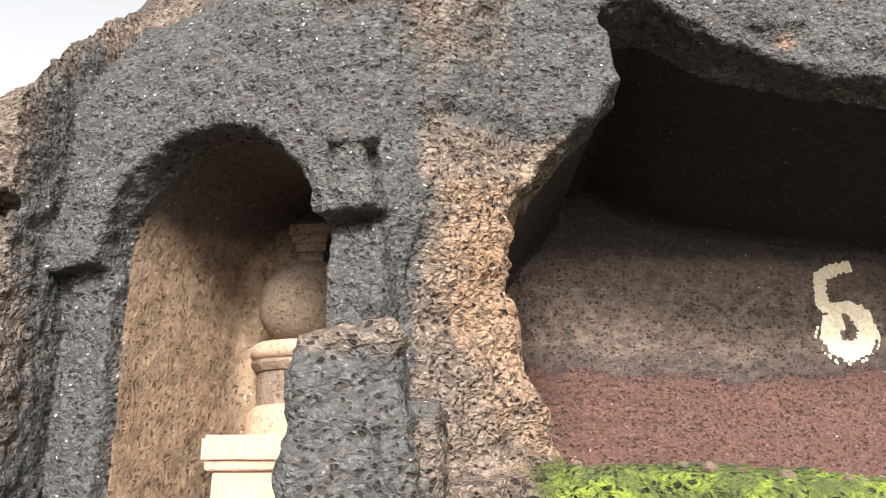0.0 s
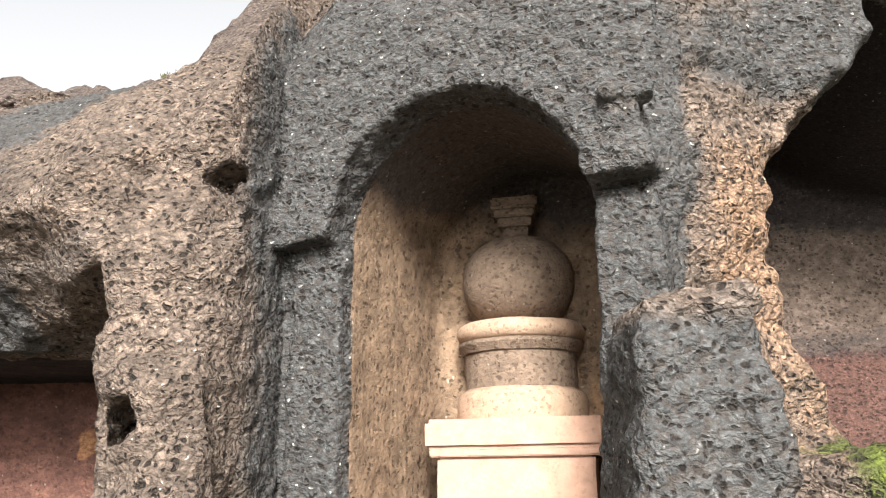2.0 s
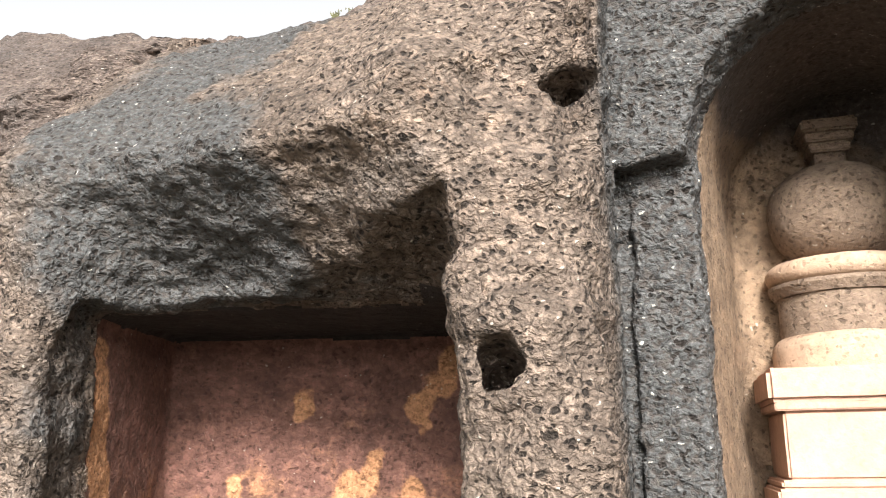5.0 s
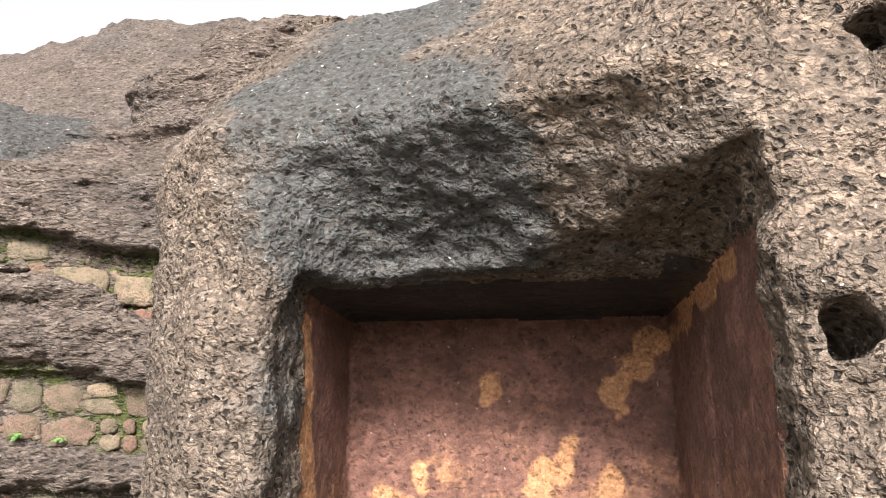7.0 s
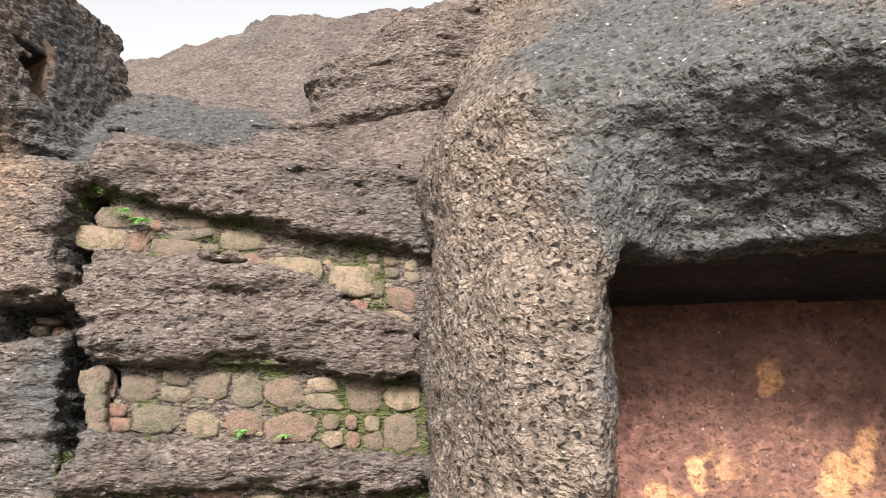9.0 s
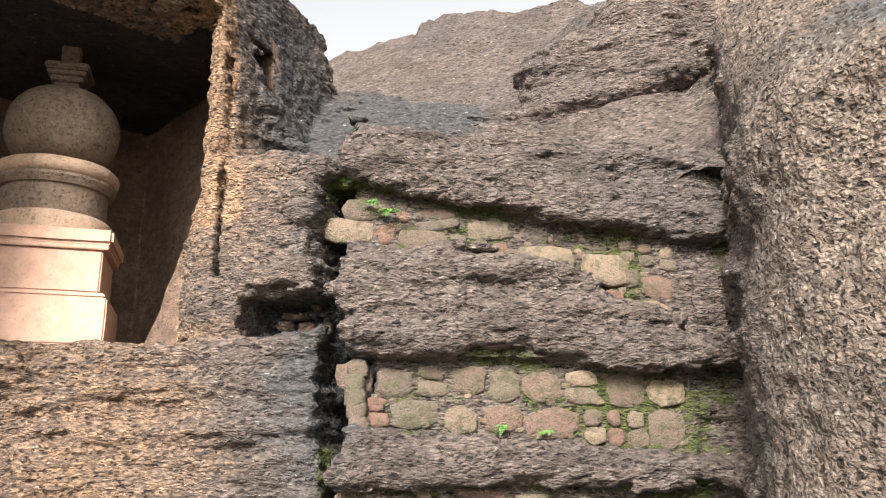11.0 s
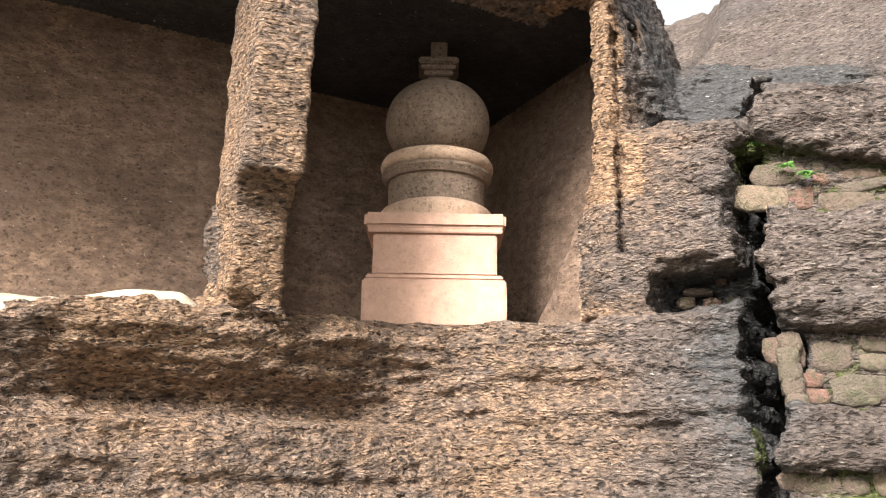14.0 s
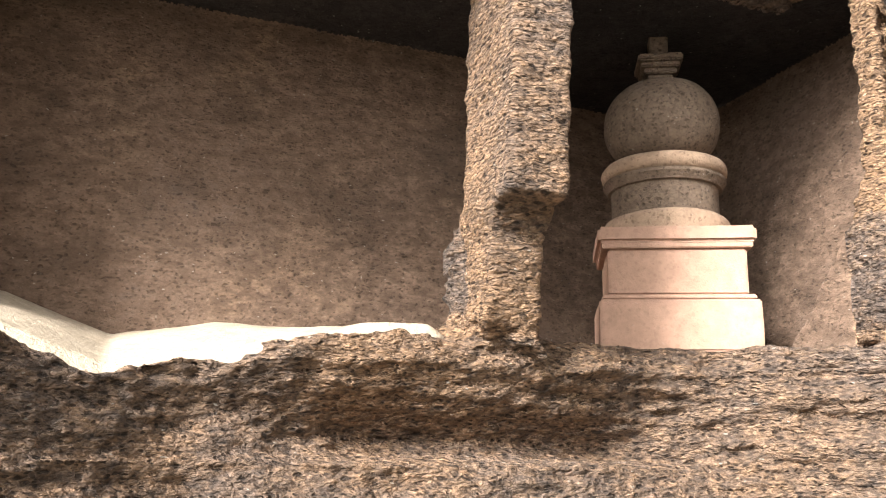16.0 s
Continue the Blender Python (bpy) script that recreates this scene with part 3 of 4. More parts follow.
soft_cut = np.where((cu > 1.8) & (cu < 2.4) & (cw > -0.2) & (cw < 1.0) & (z > 2.1), 0.45, soft_cut)
layered = np.where(x < -5.3, 2.2, 1.15)
knob = vnoise(x * 17, y * 17, z * 17 * layered)
fine = 0.030 * (knob - 0.5) + 0.022 * (vnoise(x * 27 + 9, y * 27, z * 27 * np.minimum(layered, 1.6)) - 0.5) - 0.05 * np.clip(vnoise(x * 13 + 5, y * 13, z * 13 * layered + 3) - 0.74, 0, 1)
verts = verts + vn * (soft_cut * fine)[:, None]
STAIN_SHADE = stains_and_shade(verts)
mid = verts[quads].mean(1)
ucut = inside_cut(*mid.T)
cu, cw = cave_frame(mid[:, 0], mid[:, 1])
piece = np.zeros(len(quads), int)
piece[mid[:, 0] < -2.1] = 1
piece[mid[:, 0] < -5.25] = 2
piece[(mid[:, 0] < -7.72)] = 3
# downward faces inside the caves take the shade-coloured ceiling rock
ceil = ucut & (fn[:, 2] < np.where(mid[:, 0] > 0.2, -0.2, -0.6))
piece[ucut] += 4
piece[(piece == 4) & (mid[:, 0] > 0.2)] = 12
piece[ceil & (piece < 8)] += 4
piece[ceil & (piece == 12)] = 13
NAMES = ("wall_niche_front", "wall_low_cave", "wall_recess", "wall_pillared_cave",
         "wall_niche_inside", "wall_low_cave_inside", "wall_recess_inside", "wall_pillared_cave_inside",
         "ceiling_niche", "ceiling_low_cave", "ceiling_recess", "ceiling_pillared_cave", "wall_painted_cave_inside", "ceiling_painted_cave")
LABELS = ("dark pitted basalt cliff with a carved arched niche", "brown weathered basalt buttress around a low cave mouth",
          "layered rock bands with mossy masonry between them", "sunlit layered rock parapet and broken pillar",
          "smooth hand-cut tan rock inside the niche", "red-brown plastered rock wall of a low cave",
          "dark hand-cut rock", "smooth brown hand-cut wall of the pillared cave",
          "rock vault of the arched niche, shade painted into its crown", "eroded rock ceiling of the low cave, coloured as in deep shade", "dark rock ceiling", "smooth rock ceiling of the pillared cave, coloured as in deep shade", "brown cave wall with a red-brown lower band", "rock ceiling of the painted cave, coloured as in deep shade")
for k in range(14):
    sel = quads[piece == k]
    if len(sel) > 20:
        ob = mesh_from(NAMES[k], verts, sel, ROCK if k < 2 else LAYERED if k < 4 else PLASTER if k == 5 else CAVE if k == 7 else SHADED_CEILING if k in (9, 10, 11, 13) else BANDED if k == 12 else SMOOTH, STAIN_SHADE)
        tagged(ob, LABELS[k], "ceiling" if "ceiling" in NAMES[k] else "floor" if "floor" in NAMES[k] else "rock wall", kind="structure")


# ---- worn floor slope of the pillared cave ----
def dusty_floor():
    us, ws = np.arange(2.25, 5.05, 0.03), np.arange(0.73, 2.10, 0.03)
    U, W = np.meshgrid(us, ws, indexing="ij")
    W = W + 0.05 * fbm(U, W * 0, U * 0, 3.0, 3)
    Z = cave_floor(U, W) + 0.045 + 0.05 * fbm(U, W, U * 0, 3.0, 3)
    Z = Z - 0.12 * step(W, 0.84, 0.73) - 0.10 * step(U, 2.42, 2.25)
    X, Y = JC[0] + JU[0] * U + JW[0] * W, JC[1] + JU[1] * U + JW[1] * W
    idx = np.arange(U.size).reshape(U.shape)
    q = np.stack([idx[:-1, :-1], idx[:-1, 1:], idx[1:, 1:], idx[1:, :-1]], -1).reshape(-1, 4)
    tagged(mesh_from("floor_pillared_cave", np.stack([X, Y, Z], -1).reshape(-1, 3), q, DUST), "pale dusty rock floor of the pillared cave", "floor", kind="structure")


dusty_floor()


# ---- hillside and ground ----
def hillside():
    xs, ts = np.arange(-11.5, 7, 0.05), np.concatenate([np.arange(-0.7, 3.0, 0.05), np.arange(3.0, 9.0, 0.3)])
    X, T = np.meshgrid(xs, ts, indexing="ij")
    edge = np.interp(X, (-11, -9.2, -8.6, -7, -5.5, -4.4, -3.6, -2.8, -1.0, 3), (8.8, 8.3, 7.55, 7.5, 7.3, 6.6, 6.1, 5.9, 5.6, 5.8))
    base = np.interp(X, (-9, -7.5, -5, -3.6, -2.6, -1, 3), (3.45, 3.5, 3.6, 3.9, 4.2, 4.6, 4.8))
    rise = np.interp(X, (-9.3, -8.6, -7.5, -6.6, -5.6, -4.4, -3.4, -2.8, -1), (3.5, 3.0, 2.65, 2.6, 2.1, 1.3, 0.75, 2.0, 2.2))
    Y = edge + T
    Z = base + np.where(T < 0, T * 0.9, np.minimum(T * 1.15, rise + 0.15 * T))
    Z = Z + 0.45 * step(X, -6.9, -6.3) * step(X, -5.5, -6.0) * step(T, 0.1, 0.5) * step(T, 2.2, 1.2) - 0.12 * step(X, -5.0, -6.0) * step(T, 1.0, 2.0)
    Z = Z + 0.42 * fbm(X, Y, Z, 1.1, 4) + 0.12 * fbm(X, Y, Z * 2, 4.0, 3) + 0.09 * fbm(X, Y, Z, 10.0, 3)
    n1, n2 = X.shape
    v = np.stack([X, Y, Z], -1).reshape(-1, 3)
    idx = np.arange(n1 * n2).reshape(n1, n2)
    q = np.stack([idx[:-1, :-1], idx[1:, :-1], idx[1:, 1:], idx[:-1, 1:]], -1).reshape(-1, 4)
    st = np.zeros((len(v), 3))
    st[:, 0] = 0.34 + 0.8 * fbm(v[:, 0], v[:, 1], v[:, 2], 0.6, 3)
    return tagged(mesh_from("backdrop", v, q, LAYERED, st), "grey-brown bare rock hillside above the caves", "hillside", kind="structure")


hillside()


def ground():
    m, N, L, b = material("trodden_earth")
    n1 = noise_tex(N, L, coords(N, L), 0.7, 6, 0.6)
    n2 = noise_tex(N, L, coords(N, L), 14.0, 5, 0.65)
    col = mixc(N, L, ramp(N, L, n1, 0.35, 0.65), (0.08, 0.065, 0.05), (0.11, 0.09, 0.065))
    col = mixc(N, L, mathn(N, L, "MULTIPLY", n2, 0.6), col, (0.08, 0.08, 0.05))
    L.new(col, b.inputs["Base Color"])
    b.inputs["Roughness"].default_value = 0.95
    bump = node(N, L, "ShaderNodeBump", {"Height": n2, "Strength": 0.6, "Distance": 0.03})
    L.new(bump.outputs[0], b.inputs["Normal"])
    g = np.concatenate([-np.geomspace(900, 20, 24), np.linspace(-18, 18, 73), np.geomspace(20, 900, 24)])
    X, Y = np.meshgrid(g - 4, g, indexing="ij")
    bank = np.interp(X, (-14, -10.5, -8.5, -5, -0.5, 4), (1.6, 2.0, 4.2, 3.9, 2.4, 2.7))
    Z = 0.05 * fbm(X, Y, X * 0, 0.7, 3) + 0.78 * step(Y, bank - 1.0, bank + 0.2) * (np.abs(X + 4) < 60)
    n = len(g)
    idx = np.arange(n * n).reshape(n, n)
    q = np.stack([idx[:-1, :-1], idx[1:, :-1], idx[1:, 1:], idx[:-1, 1:]], -1).reshape(-1, 4)
    tagged(mesh_from("ground", np.stack([X, Y, Z], -1).reshape(-1, 3), q, m), "trodden bare earth before the cliff", "ground", kind="structure")


ground()


# ---- small builders ----
def part(name, bm, mat, parent=None, label="", smooth=True):
    me = bpy.data.meshes.new(name)
    bm.to_mesh(me)
    bm.free()
    if smooth:
        me.polygons.foreach_set("use_smooth", np.ones(len(me.polygons), bool))
        me.set_sharp_from_angle(angle=radians(26))
    me.materials.append(mat)
    ob = new(name, me)
    if parent:
        ob.parent = parent
    if label:
        tagged(ob, label)
    return ob


def roughen(bm, amp, f, seed=0.0):
    bm.normal_update()
    co = np.array([v.co[:] for v in bm.verts])
    no = np.array([v.normal[:] for v in bm.verts])
    k = amp * 2 * fbm(co[:, 0] + seed, co[:, 1] + 3.1 * seed, co[:, 2], f, 3)
    for v, c, n, t in zip(bm.verts, co, no, k):
        v.co = c + n * t


def lathe(profile, seg=72):
    bm = bmesh.new()
    rings = []
    for r, z in profile:
        rings.append([bm.verts.new((r * math.cos(t), r * math.sin(t), z)) for t in np.linspace(0, 2 * math.pi, seg, endpoint=False)])
    for a, b in zip(rings, rings[1:]):
        for k in range(seg):
            bm.faces.new((a[k], a[(k + 1) % seg], b[(k + 1) % seg], b[k]))
    bm.faces.new(rings[0][::-1])
    bm.faces.new(rings[-1])
    return bm


def arc(r0, z0, rad, a0, a1, n):
    return [(r0 + rad * math.cos(t), z0 + rad * math.sin(t)) for t in np.linspace(radians(a0), radians(a1), n)]


def slab(hx, hy, z0, z1, bevel=0.012, cell=0.05, taper=0.0, shift=0.0):
    """A worn block of stone, from z0 to z1."""
    nx, ny, nz = max(2, round(2 * hx / cell)), max(2, round(2 * hy / cell)), max(1, round((z1 - z0) / cell))
    bm = bmesh.new()
    bmesh.ops.create_cube(bm, size=1)
    for v in bm.verts:
        k = 1 - taper * (v.co.z > 0)
        v.co = (v.co.x * 2 * hx * k, v.co.y * 2 * hy * k + shift, z0 + (v.co.z + 0.5) * (z1 - z0))
    bmesh.ops.bevel(bm, geom=bm.edges[:], offset=bevel, segments=2, affect="EDGES")
    bmesh.ops.subdivide_edges(bm, edges=[e for e in bm.edges if e.calc_length() > cell * 2], cuts=8, use_grid_fill=True)
    return bm


def stupa(label, place, turn, k, shaft=0.0, depth=1.0):
    """Votive stupa: stepped pedestal, drum between mouldings, dome, stepped finial. k: heights above its base and widths."""
    base = new("stupa")
    base.matrix_world = pose(*place, 0, 0, turn)
    w = k["wide"] / 2
    dp = w * depth
    sh = dp - w
    parts = []

    def add(name, bm, mat, lab="", amp=0.004, f=9.0):
        roughen(bm, amp, f, w)
        parts.append(part(name, bm, mat, base, lab))

    add("plinth", slab(w * 1.0, dp * 1.0, 0.0, k["plinth"], shift=sh), STUPA_LIGHT, "pale pink-plastered stone plinth", 0.006, 6)
    add("plinth_moulding", slab(w * 0.955, dp * 0.955, k["plinth"], k["plinth"] + 0.035, 0.01, shift=sh), STUPA_LIGHT, "", 0.003)
    add("die", slab(w * 0.875, dp * 0.875, k["plinth"] + 0.035, k["die"], shift=sh), STUPA_LIGHT, "smooth pale orange stone block", 0.004, 6)
    add("fillet", slab(w * 0.95, dp * 0.95, k["die"], k["die"] + 0.035, 0.006, shift=sh), STUPA_LIGHT, "", 0.003)
    add("cornice", slab(w * 1.0, dp * 1.0, k["die"] + 0.035, k["cornice"], 0.02, shift=sh), STUPA_LIGHT, "chipped pale stone cornice", 0.006, 6)
    c, r, z1, z2 = k["cornice"], k["drum"], k["foot"], k["ring0"]
    rt = (z1 - c) * 0.55
    add("foot_moulding", lathe([(0.01, c)] + [(k["foot_r"], c)] + arc(k["foot_r"] - rt, c + rt, rt, 0, 80, 6) + [(r + 0.01, z1), (0.01, z1)]), STUPA_MID, "worn rounded grey-brown foot moulding", 0.006, 7)
    add("drum", lathe([(0.01, z1)] + [(r, z) for z in np.linspace(z1, z2, 8)] + [(0.01, z2)]), STUPA_DARK, "rough dark brown stone drum", 0.006, 9)
    R, z3 = k["ring_r"], k["ring1"]
    hh = (z3 - z2)
    add("ring_fillet", lathe([(0.01, z2), (R * 0.9, z2)] + [(R * 0.97, z2 + 0.25 * hh), (R * 0.97, z2 + 0.36 * hh), (0.01, z2 + 0.36 * hh)]), STUPA_DARK, "", 0.003)
    add("ring", lathe([(0.01, z2 + 0.36 * hh)] + arc(R - 0.32 * hh, z2 + 0.68 * hh, 0.32 * hh, -90, 90, 9) + [(0.01, z3)]), STUPA_MID, "pale rounded stone ring moulding", 0.005, 7)
    D = k["dome"]
    half, e = k["dome_h"] / 2, 0.80
    zm = z3 - 0.015 + half
    curve = np.linspace(-math.pi / 2, math.pi / 2, 40)
    add("dome", lathe([(max(0.01, D * math.cos(t) ** e), zm + half * math.copysign(abs(math.sin(t)) ** 0.92, t)) for t in curve]), STUPA_DARK, "round pitted dark stone dome with a chipped crown", 0.007, 6)
    f, zt = k["fin"], k["top"]
    z4 = zm + half - 0.012
    hs = (zt - z4)
    add("finial_neck", slab(f * 0.55, f * 0.55, z4 - 0.02, z4 + hs * 0.3, 0.006), STUPA_DARK, "", 0.003)
    add("finial_step", slab(f * 0.72, f * 0.72, z4 + hs * 0.3, z4 + hs * 0.52, 0.008), STUPA_DARK, "", 0.003)
    add("finial_step", slab(f * 0.86, f * 0.86, z4 + hs * 0.52, z4 + hs * 0.72, 0.008), STUPA_DARK, "", 0.003)
    add("finial_cap", slab(f, f, z4 + hs * 0.72, zt, 0.012), STUPA_DARK, "worn square stone cap", 0.005)
    if shaft:
        add("shaft", slab(f * 0.42, f * 0.42, zt - 0.005, shaft, 0.01), STUPA_DARK, "", 0.004)
    return tagged(base, label, "stupa")


stupa("carved votive stupa on a pale square pedestal inside the arched niche", (-0.755, 4.90, 1.08), -10.0,
      dict(wide=0.87, plinth=0.14, die=0.46, cornice=0.64, foot=0.80, foot_r=0.345, drum=0.298, ring0=0.99, ring1=1.155, ring_r=0.345, dome=0.306, dome_h=0.50, fin=0.128, top=1.855), depth=0.75)
stupa("free-standing votive stupa with a pale pink pedestal behind the parapet", (-9.935, 6.07, 1.98), 32.0,
      dict(wide=0.97, plinth=0.32, die=0.65, cornice=0.79, foot=0.93, foot_r=0.425, drum=0.36, ring0=1.14, ring1=1.33, ring_r=0.425, dome=0.395, dome_h=0.64, fin=0.155, top=2.14), shaft=2.36, depth=0.7)


# ---- masonry between the rock bands ----
def stone_material():
    m, N, L, b = material("rubble_stone")
    info = N.new("ShaderNodeObjectInfo")
    cr = N.new("ShaderNodeValToRGB")
    L.new(info.outputs["Random"], cr.inputs[0])
    cr.color_ramp.elements[0].color, cr.color_ramp.elements[0].position = (0.185, 0.125, 0.088, 1), 0.0
    cr.color_ramp.elements[1].color, cr.color_ramp.elements[1].position = (0.19, 0.14, 0.095, 1), 1.0
    for pos, c in ((0.25, (0.15, 0.115, 0.085, 1)), (0.45, (0.23, 0.12, 0.088, 1)), (0.62, (0.145, 0.115, 0.082, 1)), (0.88, (0.29, 0.21, 0.14, 1))):
        cr.color_ramp.elements.new(pos).color = c
    g = N.new("ShaderNodeNewGeometry").outputs["Position"]
    mid, fine = noise_tex(N, L, g, 16.0, 5, 0.65), noise_tex(N, L, g, 70.0, 4, 0.7)
    col = mixc(N, L, mathn(N, L, "MULTIPLY", ramp(N, L, mid, 0.46, 0.64), 0.6), cr.outputs[0], (0.075, 0.08, 0.035))
    col = mixc(N, L, mathn(N, L, "MULTIPLY", ramp(N, L, fine, 0.5, 0.3), 0.5), col, (0.06, 0.05, 0.04))
    L.new(col, b.inputs["Base Color"])
    b.inputs["Roughness"].default_value = 0.9
    h = mathn(N, L, "ADD", mid, mathn(N, L, "MULTIPLY", fine, 0.6))
    L.new(node(N, L, "ShaderNodeBump", {"Height": h, "Strength": 1.0, "Distance": 0.045}).outputs[0], b.inputs["Normal"])
    return m


STONE = stone_material()


def stone_mesh(seed, corners=10):
    """An uneven rounded stone about 1 wide, 1 high and 0.5 deep, its face towards -y."""
    rng = random.Random(seed)
    bm = bmesh.new()
    angles = [2 * math.pi * (k + rng.uniform(-0.3, 0.3)) / corners for k in range(corners)]
    outline = []
    for a in angles:
        c, si = math.cos(a), math.sin(a)
        k = (abs(c) ** 5 + abs(si) ** 5) ** (-1 / 5) * rng.uniform(0.86, 1.05) * 0.5
        outline.append((c * k, si * k))
    rings = []
    for y, f in ((0.25, 1.0), (-0.10, 1.0), (-0.19, 0.90), (-0.235, 0.55)):
        rings.append([bm.verts.new((px * f, y + rng.uniform(-0.05, 0.05), pz * f)) for px, pz in outline])
    for r1, r2 in zip(rings, rings[1:]):
        for k in range(corners):
            bm.faces.new((r1[k], r2[k], r2[(k + 1) % corners], r1[(k + 1) % corners]))
    mid = bm.verts.new((0, -0.26, 0))
    for k in range(corners):
        bm.faces.new((rings[-1][k], mid, rings[-1][(k + 1) % corners]))
    bmesh.ops.recalc_face_normals(bm, faces=bm.faces[:])
    me = bpy.data.meshes.new("stone")
    bm.to_mesh(me)
    bm.free()
    me.polygons.foreach_set("use_smooth", np.ones(len(me.polygons), bool))
    me.materials.append(STONE)
    return me


STONES = [stone_mesh(k) for k in range(16)]
recess = bpy.data.objects["wall_recess"]
rnd = random.Random(5)
TURN_RECESS = 17.3


def lay(s, z, w, h, e=-0.075, deep=0.13):
    px, py = recess_point(s, e)
    ob = new("stone", rnd.choice(STONES))
    ob.parent = recess
    ob.matrix_world = pose(px, py, z, rnd.uniform(-4, 4), rnd.uniform(-6, 6), TURN_RECESS + rnd.uniform(-6, 6)) @ Matrix.Diagonal((w * 1.12, deep, h * 1.15, 1))
    return ob


def course(s0, s1, z0, z1, rows):
    """Rubble between two heights, given as functions of s, from s0 to s1."""
    for r in range(rows):
        s = s0 + rnd.uniform(0, 0.06)
        while s < s1:
            a, b = z0(s), z1(s)
            hh = (b - a) / rows
            if hh > 0.06:
                w = rnd.choice((0.10, 0.14, 0.2, 0.26, 0.34)) * rnd.uniform(0.85, 1.15)
                h = hh * rnd.uniform(0.62, 0.9)
                if rnd.random() < 0.3 and hh > 0.13:
                    lay(s + w / 2, a + hh * (r + 0.27), w * 0.95, hh * 0.42)
                    lay(s + w / 2 + 0.01, a + hh * (r + 0.74), w * 0.8, hh * 0.4)
                else:
                    lay(s + w / 2, a + hh * (r + 0.5) + rnd.uniform(-0.02, 0.02), w * 0.92, h)
                s += w + rnd.uniform(0.0, 0.035)
            else:
                s += 0.1


def band(k, side, off=0.0):
    return lambda s: float(slab_bands(np.float64(s))[k][side]) + off


course(0.32, 2.32, band(2, 1, 0.0), band(1, 0, -0.02), 2)
course(1.35, 2.42, band(1, 1, 0.0), band(0, 0, -0.02), 2)
course(0.32, 0.62, band(1, 1, 0.0), band(0, 0, -0.03), 3)
course(0.62, 1.35, band(1, 1, 0.0), lambda s: band(1, 1)(s) + 0.12, 1)
course(1.15, 2.35, lambda s: 0.80, lambda s: 1.10, 2)
for k in range(70):                     # small filling stones
    b0, b1 = rnd.choice(((band(2, 1), band(1, 0)), (band(1, 1), band(0, 0))))
    s = rnd.uniform(0.35, 2.3)
    z = b0(s) + (b1(s) - b0(s)) * rnd.uniform(0.08, 0.92)
    lay(s, z, rnd.uniform(0.03, 0.07), rnd.uniform(0.03, 0.05), -0.075, 0.09)
for s, z, w, h in ((1.17, 2.50, 0.34, 0.17), (0.80, 2.43, 0.30, 0.19)):
    lay(s, z, w, h, -0.06, 0.2)
for k in range(5):                      # the end of the masonry at the cleft
    lay(2.36 + rnd.uniform(-0.02, 0.02), 1.46 + 0.085 * k, 0.12, 0.11, -0.02, 0.2)
front = bpy.data.objects["wall_pillared_cave"]
for px, py, pz, w, h in ((-8.13, 6.42, 2.20, 0.20, 0.05), (-7.98, 6.42, 2.26, 0.07, 0.07), (-8.22, 6.44, 2.14, 0.12, 0.08), (-8.05, 6.44, 2.12, 0.13, 0.08), (-7.90, 6.40, 2.10, 0.10, 0.10)):
    ob = new("stone", rnd.choice(STONES))
    ob.parent = front
    ob.matrix_world = pose(px, py, pz, 0, rnd.uniform(-8, 8), TURN_RECESS) @ Matrix.Diagonal((w, 0.16, h, 1))


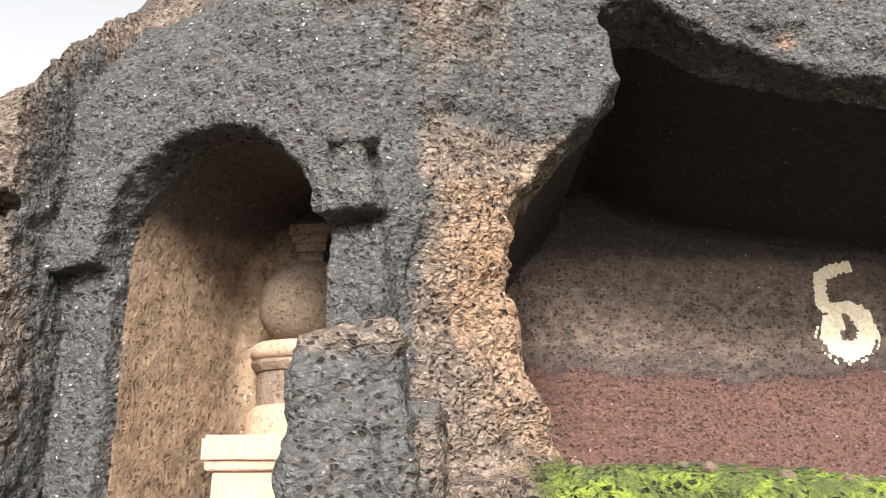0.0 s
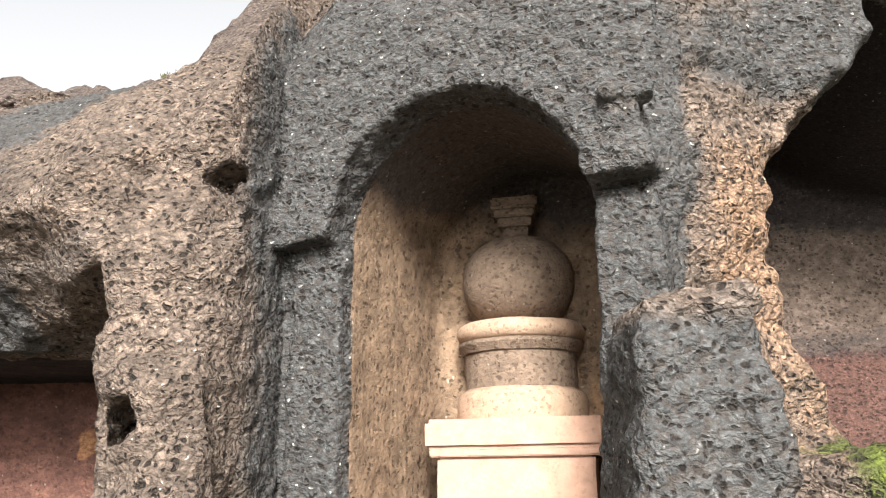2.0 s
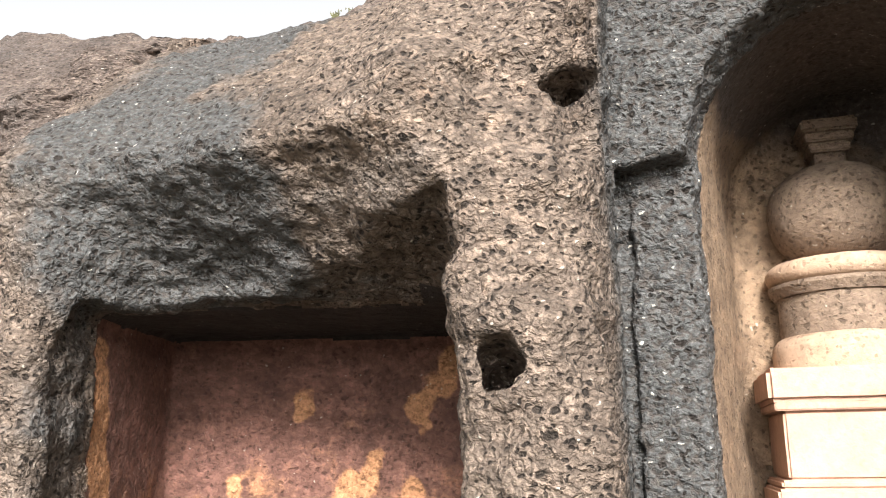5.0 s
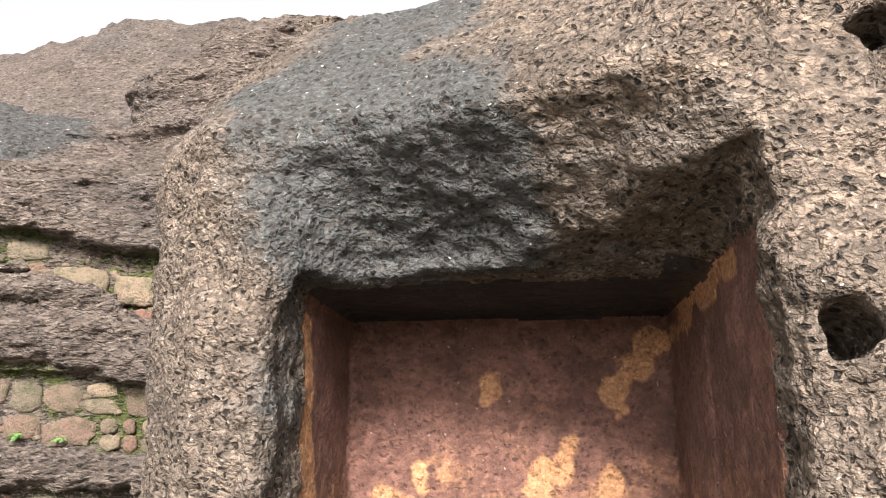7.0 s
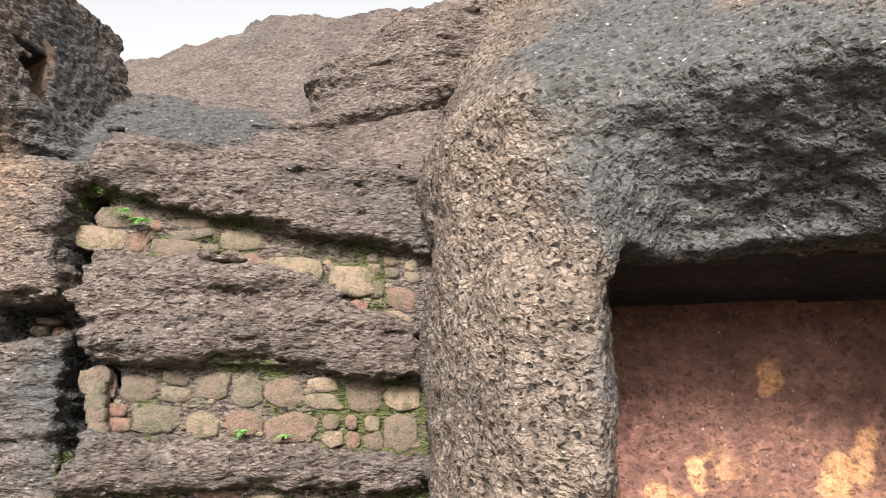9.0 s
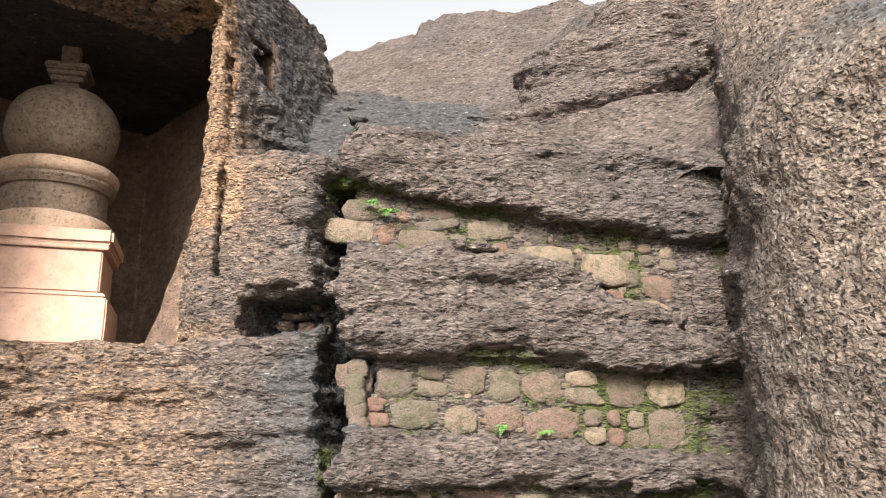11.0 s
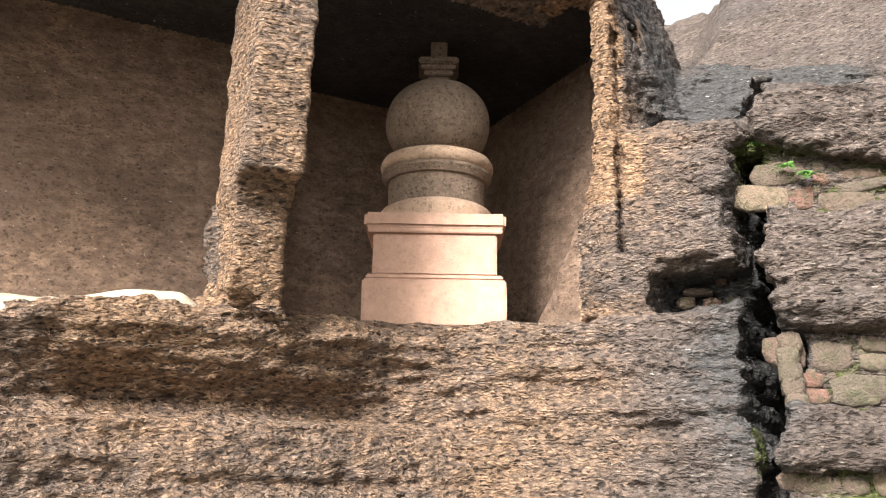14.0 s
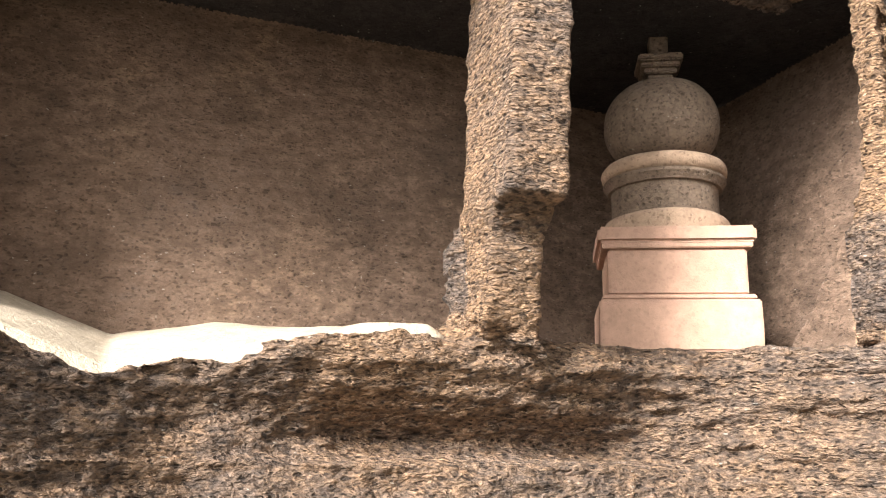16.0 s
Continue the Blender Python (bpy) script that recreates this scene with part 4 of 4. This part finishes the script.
# ---- painted number on the cave wall ----
def painted_number():
    m, N, L, b = material("cream_limewash")
    n = noise_tex(N, L, coords(N, L), 30.0, 4, 0.65)
    L.new(mixc(N, L, ramp(N, L, n, 0.35, 0.65), (0.78, 0.70, 0.54), (0.62, 0.52, 0.36)), b.inputs["Base Color"])
    b.inputs["Roughness"].default_value = 0.95
    depsgraph = bpy.context.evaluated_depsgraph_get()
    wall = bpy.data.objects["wall_painted_cave_inside"]
    rng = random.Random(3)
    # strokes of a 6 with a flat flag, in metres from its lower left corner
    strokes = (((0.31, 0.70), (0.20, 0.68), (0.06, 0.62), (0.05, 0.50), (0.06, 0.40), (0.12, 0.36), (0.24, 0.38), (0.34, 0.31), (0.38, 0.20), (0.34, 0.09), (0.24, 0.04), (0.13, 0.07), (0.09, 0.16), (0.11, 0.26), (0.20, 0.28)),)
    bm = bmesh.new()
    for stroke in strokes:
        pts = []
        for p, q in zip(stroke, stroke[1:]):
            for t in np.linspace(0, 1, 8, endpoint=False):
                pts.append((p[0] + (q[0] - p[0]) * t, p[1] + (q[1] - p[1]) * t))
        pts.append(stroke[-1])
        rows = []
        for k, (px, pz) in enumerate(pts):
            a, c = pts[max(0, k - 4)], pts[min(len(pts) - 1, k + 4)]
            tx, tz = c[0] - a[0], c[1] - a[1]
            ln = math.hypot(tx, tz) or 1
            half = 0.048 * (1 + 0.5 * (k > 52)) + rng.uniform(-0.012, 0.012)
            row = []
            for f in (-1, -0.5, 0, 0.5, 1):
                ff = f * half
                X, Z = NUM_X + px - tz / ln * ff, NUM_Z + pz + tx / ln * ff
                hit, loc, nor, _ = wall.ray_cast(Vector((X, 5.2, Z)), Vector((0, 1, 0)))
                row.append(bm.verts.new((X, (loc.y if hit else 6.4) - 0.006 - 0.003 * (k % 3), Z)))
            rows.append(row)
        for r1, r2 in zip(rows, rows[1:]):
            for k in range(4):
                bm.faces.new((r1[k], r1[k + 1], r2[k + 1], r2[k]))
    for _ in range(60):                 # flaked edge
        a = rng.uniform(0, 6.28)
        X, Z = NUM_X + 0.22 + 0.24 * math.cos(a), NUM_Z + 0.14 + 0.20 * math.sin(a) * rng.uniform(0.8, 1)
        hit, loc, nor, _ = wall.ray_cast(Vector((X, 5.2, Z)), Vector((0, 1, 0)))
        Y, r = (loc.y if hit else 6.4) - 0.006, rng.uniform(0.006, 0.02)
        bm.faces.new([bm.verts.new((X + r * math.cos(t) * rng.uniform(0.6, 1), Y, Z + r * math.sin(t) * rng.uniform(0.6, 1))) for t in np.linspace(0, 6.28, 7)[:-1]])
    bmesh.ops.recalc_face_normals(bm, faces=bm.faces[:])
    return tagged(part("painted_number", bm, m), "cream limewash figure six painted on the cave wall", "painted number")


NUM_X, NUM_Z = 2.83, 2.38
painted_number()


# ---- small plants ----
def leaf_material():
    m, N, L, b = material("fern_green")
    n = noise_tex(N, L, coords(N, L), 40.0, 3, 0.6)
    L.new(mixc(N, L, ramp(N, L, n, 0.35, 0.65), (0.06, 0.16, 0.025), (0.12, 0.28, 0.04)), b.inputs["Base Color"])
    b.inputs["Roughness"].default_value = 0.6
    return m


LEAF = leaf_material()


def fern(place, size, count, seed):
    rng = random.Random(seed)
    base = new("fern")
    base.matrix_world = pose(*place)
    for k in range(count):
        bm = bmesh.new()
        a = rng.uniform(-2.7, -0.4)
        ln, rise = size * rng.uniform(0.6, 1.1), rng.uniform(0.2, 0.9)
        side = Vector((-math.sin(a), math.cos(a), 0))
        for j in range(1, 8):
            t = j / 8
            c = Vector((math.cos(a) * ln * t, math.sin(a) * ln * t, ln * (rise * t - 0.9 * t * t)))
            wd = ln * 0.30 * (1 - t) + 0.006
            for sg in (-1, 1):
                p = [c, c + side * sg * wd * 0.5 + Vector((0, 0, 0.008)), c + side * sg * wd + Vector((math.cos(a), math.sin(a), 0)) * ln * 0.06, c + Vector((math.cos(a), math.sin(a), 0.0)) * ln * 0.09]
                bm.faces.new([bm.verts.new(q) for q in p])
        part("frond", bm, LEAF, base, smooth=False)
    return tagged(base, "small bright green fern growing in a rock joint", "fern", "ferns in the joints")


for s, e, z, size, n, k in ((2.28, 0.0, 2.86, 0.11, 9, 1), (2.18, 0.0, 2.80, 0.12, 10, 2), (2.42, 0.0, 3.02, 0.09, 7, 3), (0.62, -0.02, 1.22, 0.11, 10, 4),
                            (0.38, 0.0, 1.20, 0.10, 9, 5), (0.62, 0.02, 2.12, 0.08, 6, 6), (1.45, -0.02, 1.44, 0.09, 8, 7), (1.2, -0.02, 1.42, 0.08, 6, 8)):
    fern((*recess_point(s, e), z), size, n, k)


fern((-8.86, 6.36, 2.10), 0.07, 8, 9)


# ---- loose stones on the mossy sill ----
def pebble(place, size, seed, label):
    rng = random.Random(seed)
    bm = bmesh.new()
    bmesh.ops.create_icosphere(bm, subdivisions=2, radius=1)
    for v in bm.verts:
        k = 1 + 0.25 * noise.noise(v.co * 1.3 + Vector((seed, 0, 0)))
        v.co = (v.co.x * size * k, v.co.y * size * k * 0.8, v.co.z * size * 0.6 * k)
    ob = part("loose_stone", bm, STONE)
    ob.matrix_world = pose(place[0], place[1], place[2], 0, 0, rng.uniform(0, 360))
    return tagged(ob, label, "stone", "loose stones on the sill")


front_wall = bpy.data.objects["wall_niche_front"]
for k, (px, py, size) in enumerate(((1.72, 3.62, 0.035), (0.05, 3.55, 0.03), (0.95, 3.50, 0.03), (1.05, 3.48, 0.045), (1.18, 3.50, 0.03), (1.35, 3.48, 0.04), (0.55, 3.62, 0.025), (1.6, 3.5, 0.03))):
    hit, loc, nor, _ = front_wall.ray_cast(Vector((px, py, 2.3)), Vector((0, 0, -1)))
    if hit:
        pebble((px, py, loc.z + size * 0.35), size, k + 1, "small pale angular stone lying on the mossy rock sill")


# ---- dry weeds on the ridge ----
DRY = rock_material("dry_stalk", (0.10, 0.10, 0.05), (0.1, 0.1, 0.1), (0.1, 0.1, 0.1), strata=1.0, pits=0.0, relief=0.02, attrs=False)


def weed(x, y, size, seed):
    hit, loc, nor, _ = bpy.data.objects["backdrop"].ray_cast(Vector((x, y, 9)), Vector((0, 0, -1)))
    if not hit:
        return
    rng = random.Random(seed)
    base = new("weed")
    base.matrix_world = pose(x, y, loc.z - 0.01)
    for k in range(7):
        bm = bmesh.new()
        a, lean, ln = rng.uniform(0, 6.28), rng.uniform(0.1, 0.6), size * rng.uniform(0.6, 1.1)
        prev = Vector((0, 0, 0))
        for j in range(1, 6):
            t = j / 5
            p = Vector((math.cos(a) * lean * ln * t * t, math.sin(a) * lean * ln * t * t, ln * t))
            w = 0.006 * (1.15 - t)
            bm.faces.new([bm.verts.new(q) for q in (prev + Vector((-w, 0, 0)), prev + Vector((w, 0, 0)), p + Vector((w, 0, 0)), p + Vector((-w, 0, 0)))])
            for sg in (-1, 1):
                tip = p + Vector((sg * 0.035 * (1.2 - t), rng.uniform(-0.02, 0.02), 0.02))
                bm.faces.new([bm.verts.new(q) for q in (p, p + Vector((sg * 0.015, 0, -0.008)), tip, p + Vector((sg * 0.015, 0, 0.012)))])
            prev = p
        part("stalk", bm, DRY, base, smooth=False)
    tagged(base, "small wispy green weed growing on the rock ridge", "weed", "weeds on the ridge")


for k, (x, y, size) in enumerate(((-3.60, 6.9, 0.08), (-3.45, 6.95, 0.11), (-3.75, 6.9, 0.06))):
    weed(x, y, size, k)
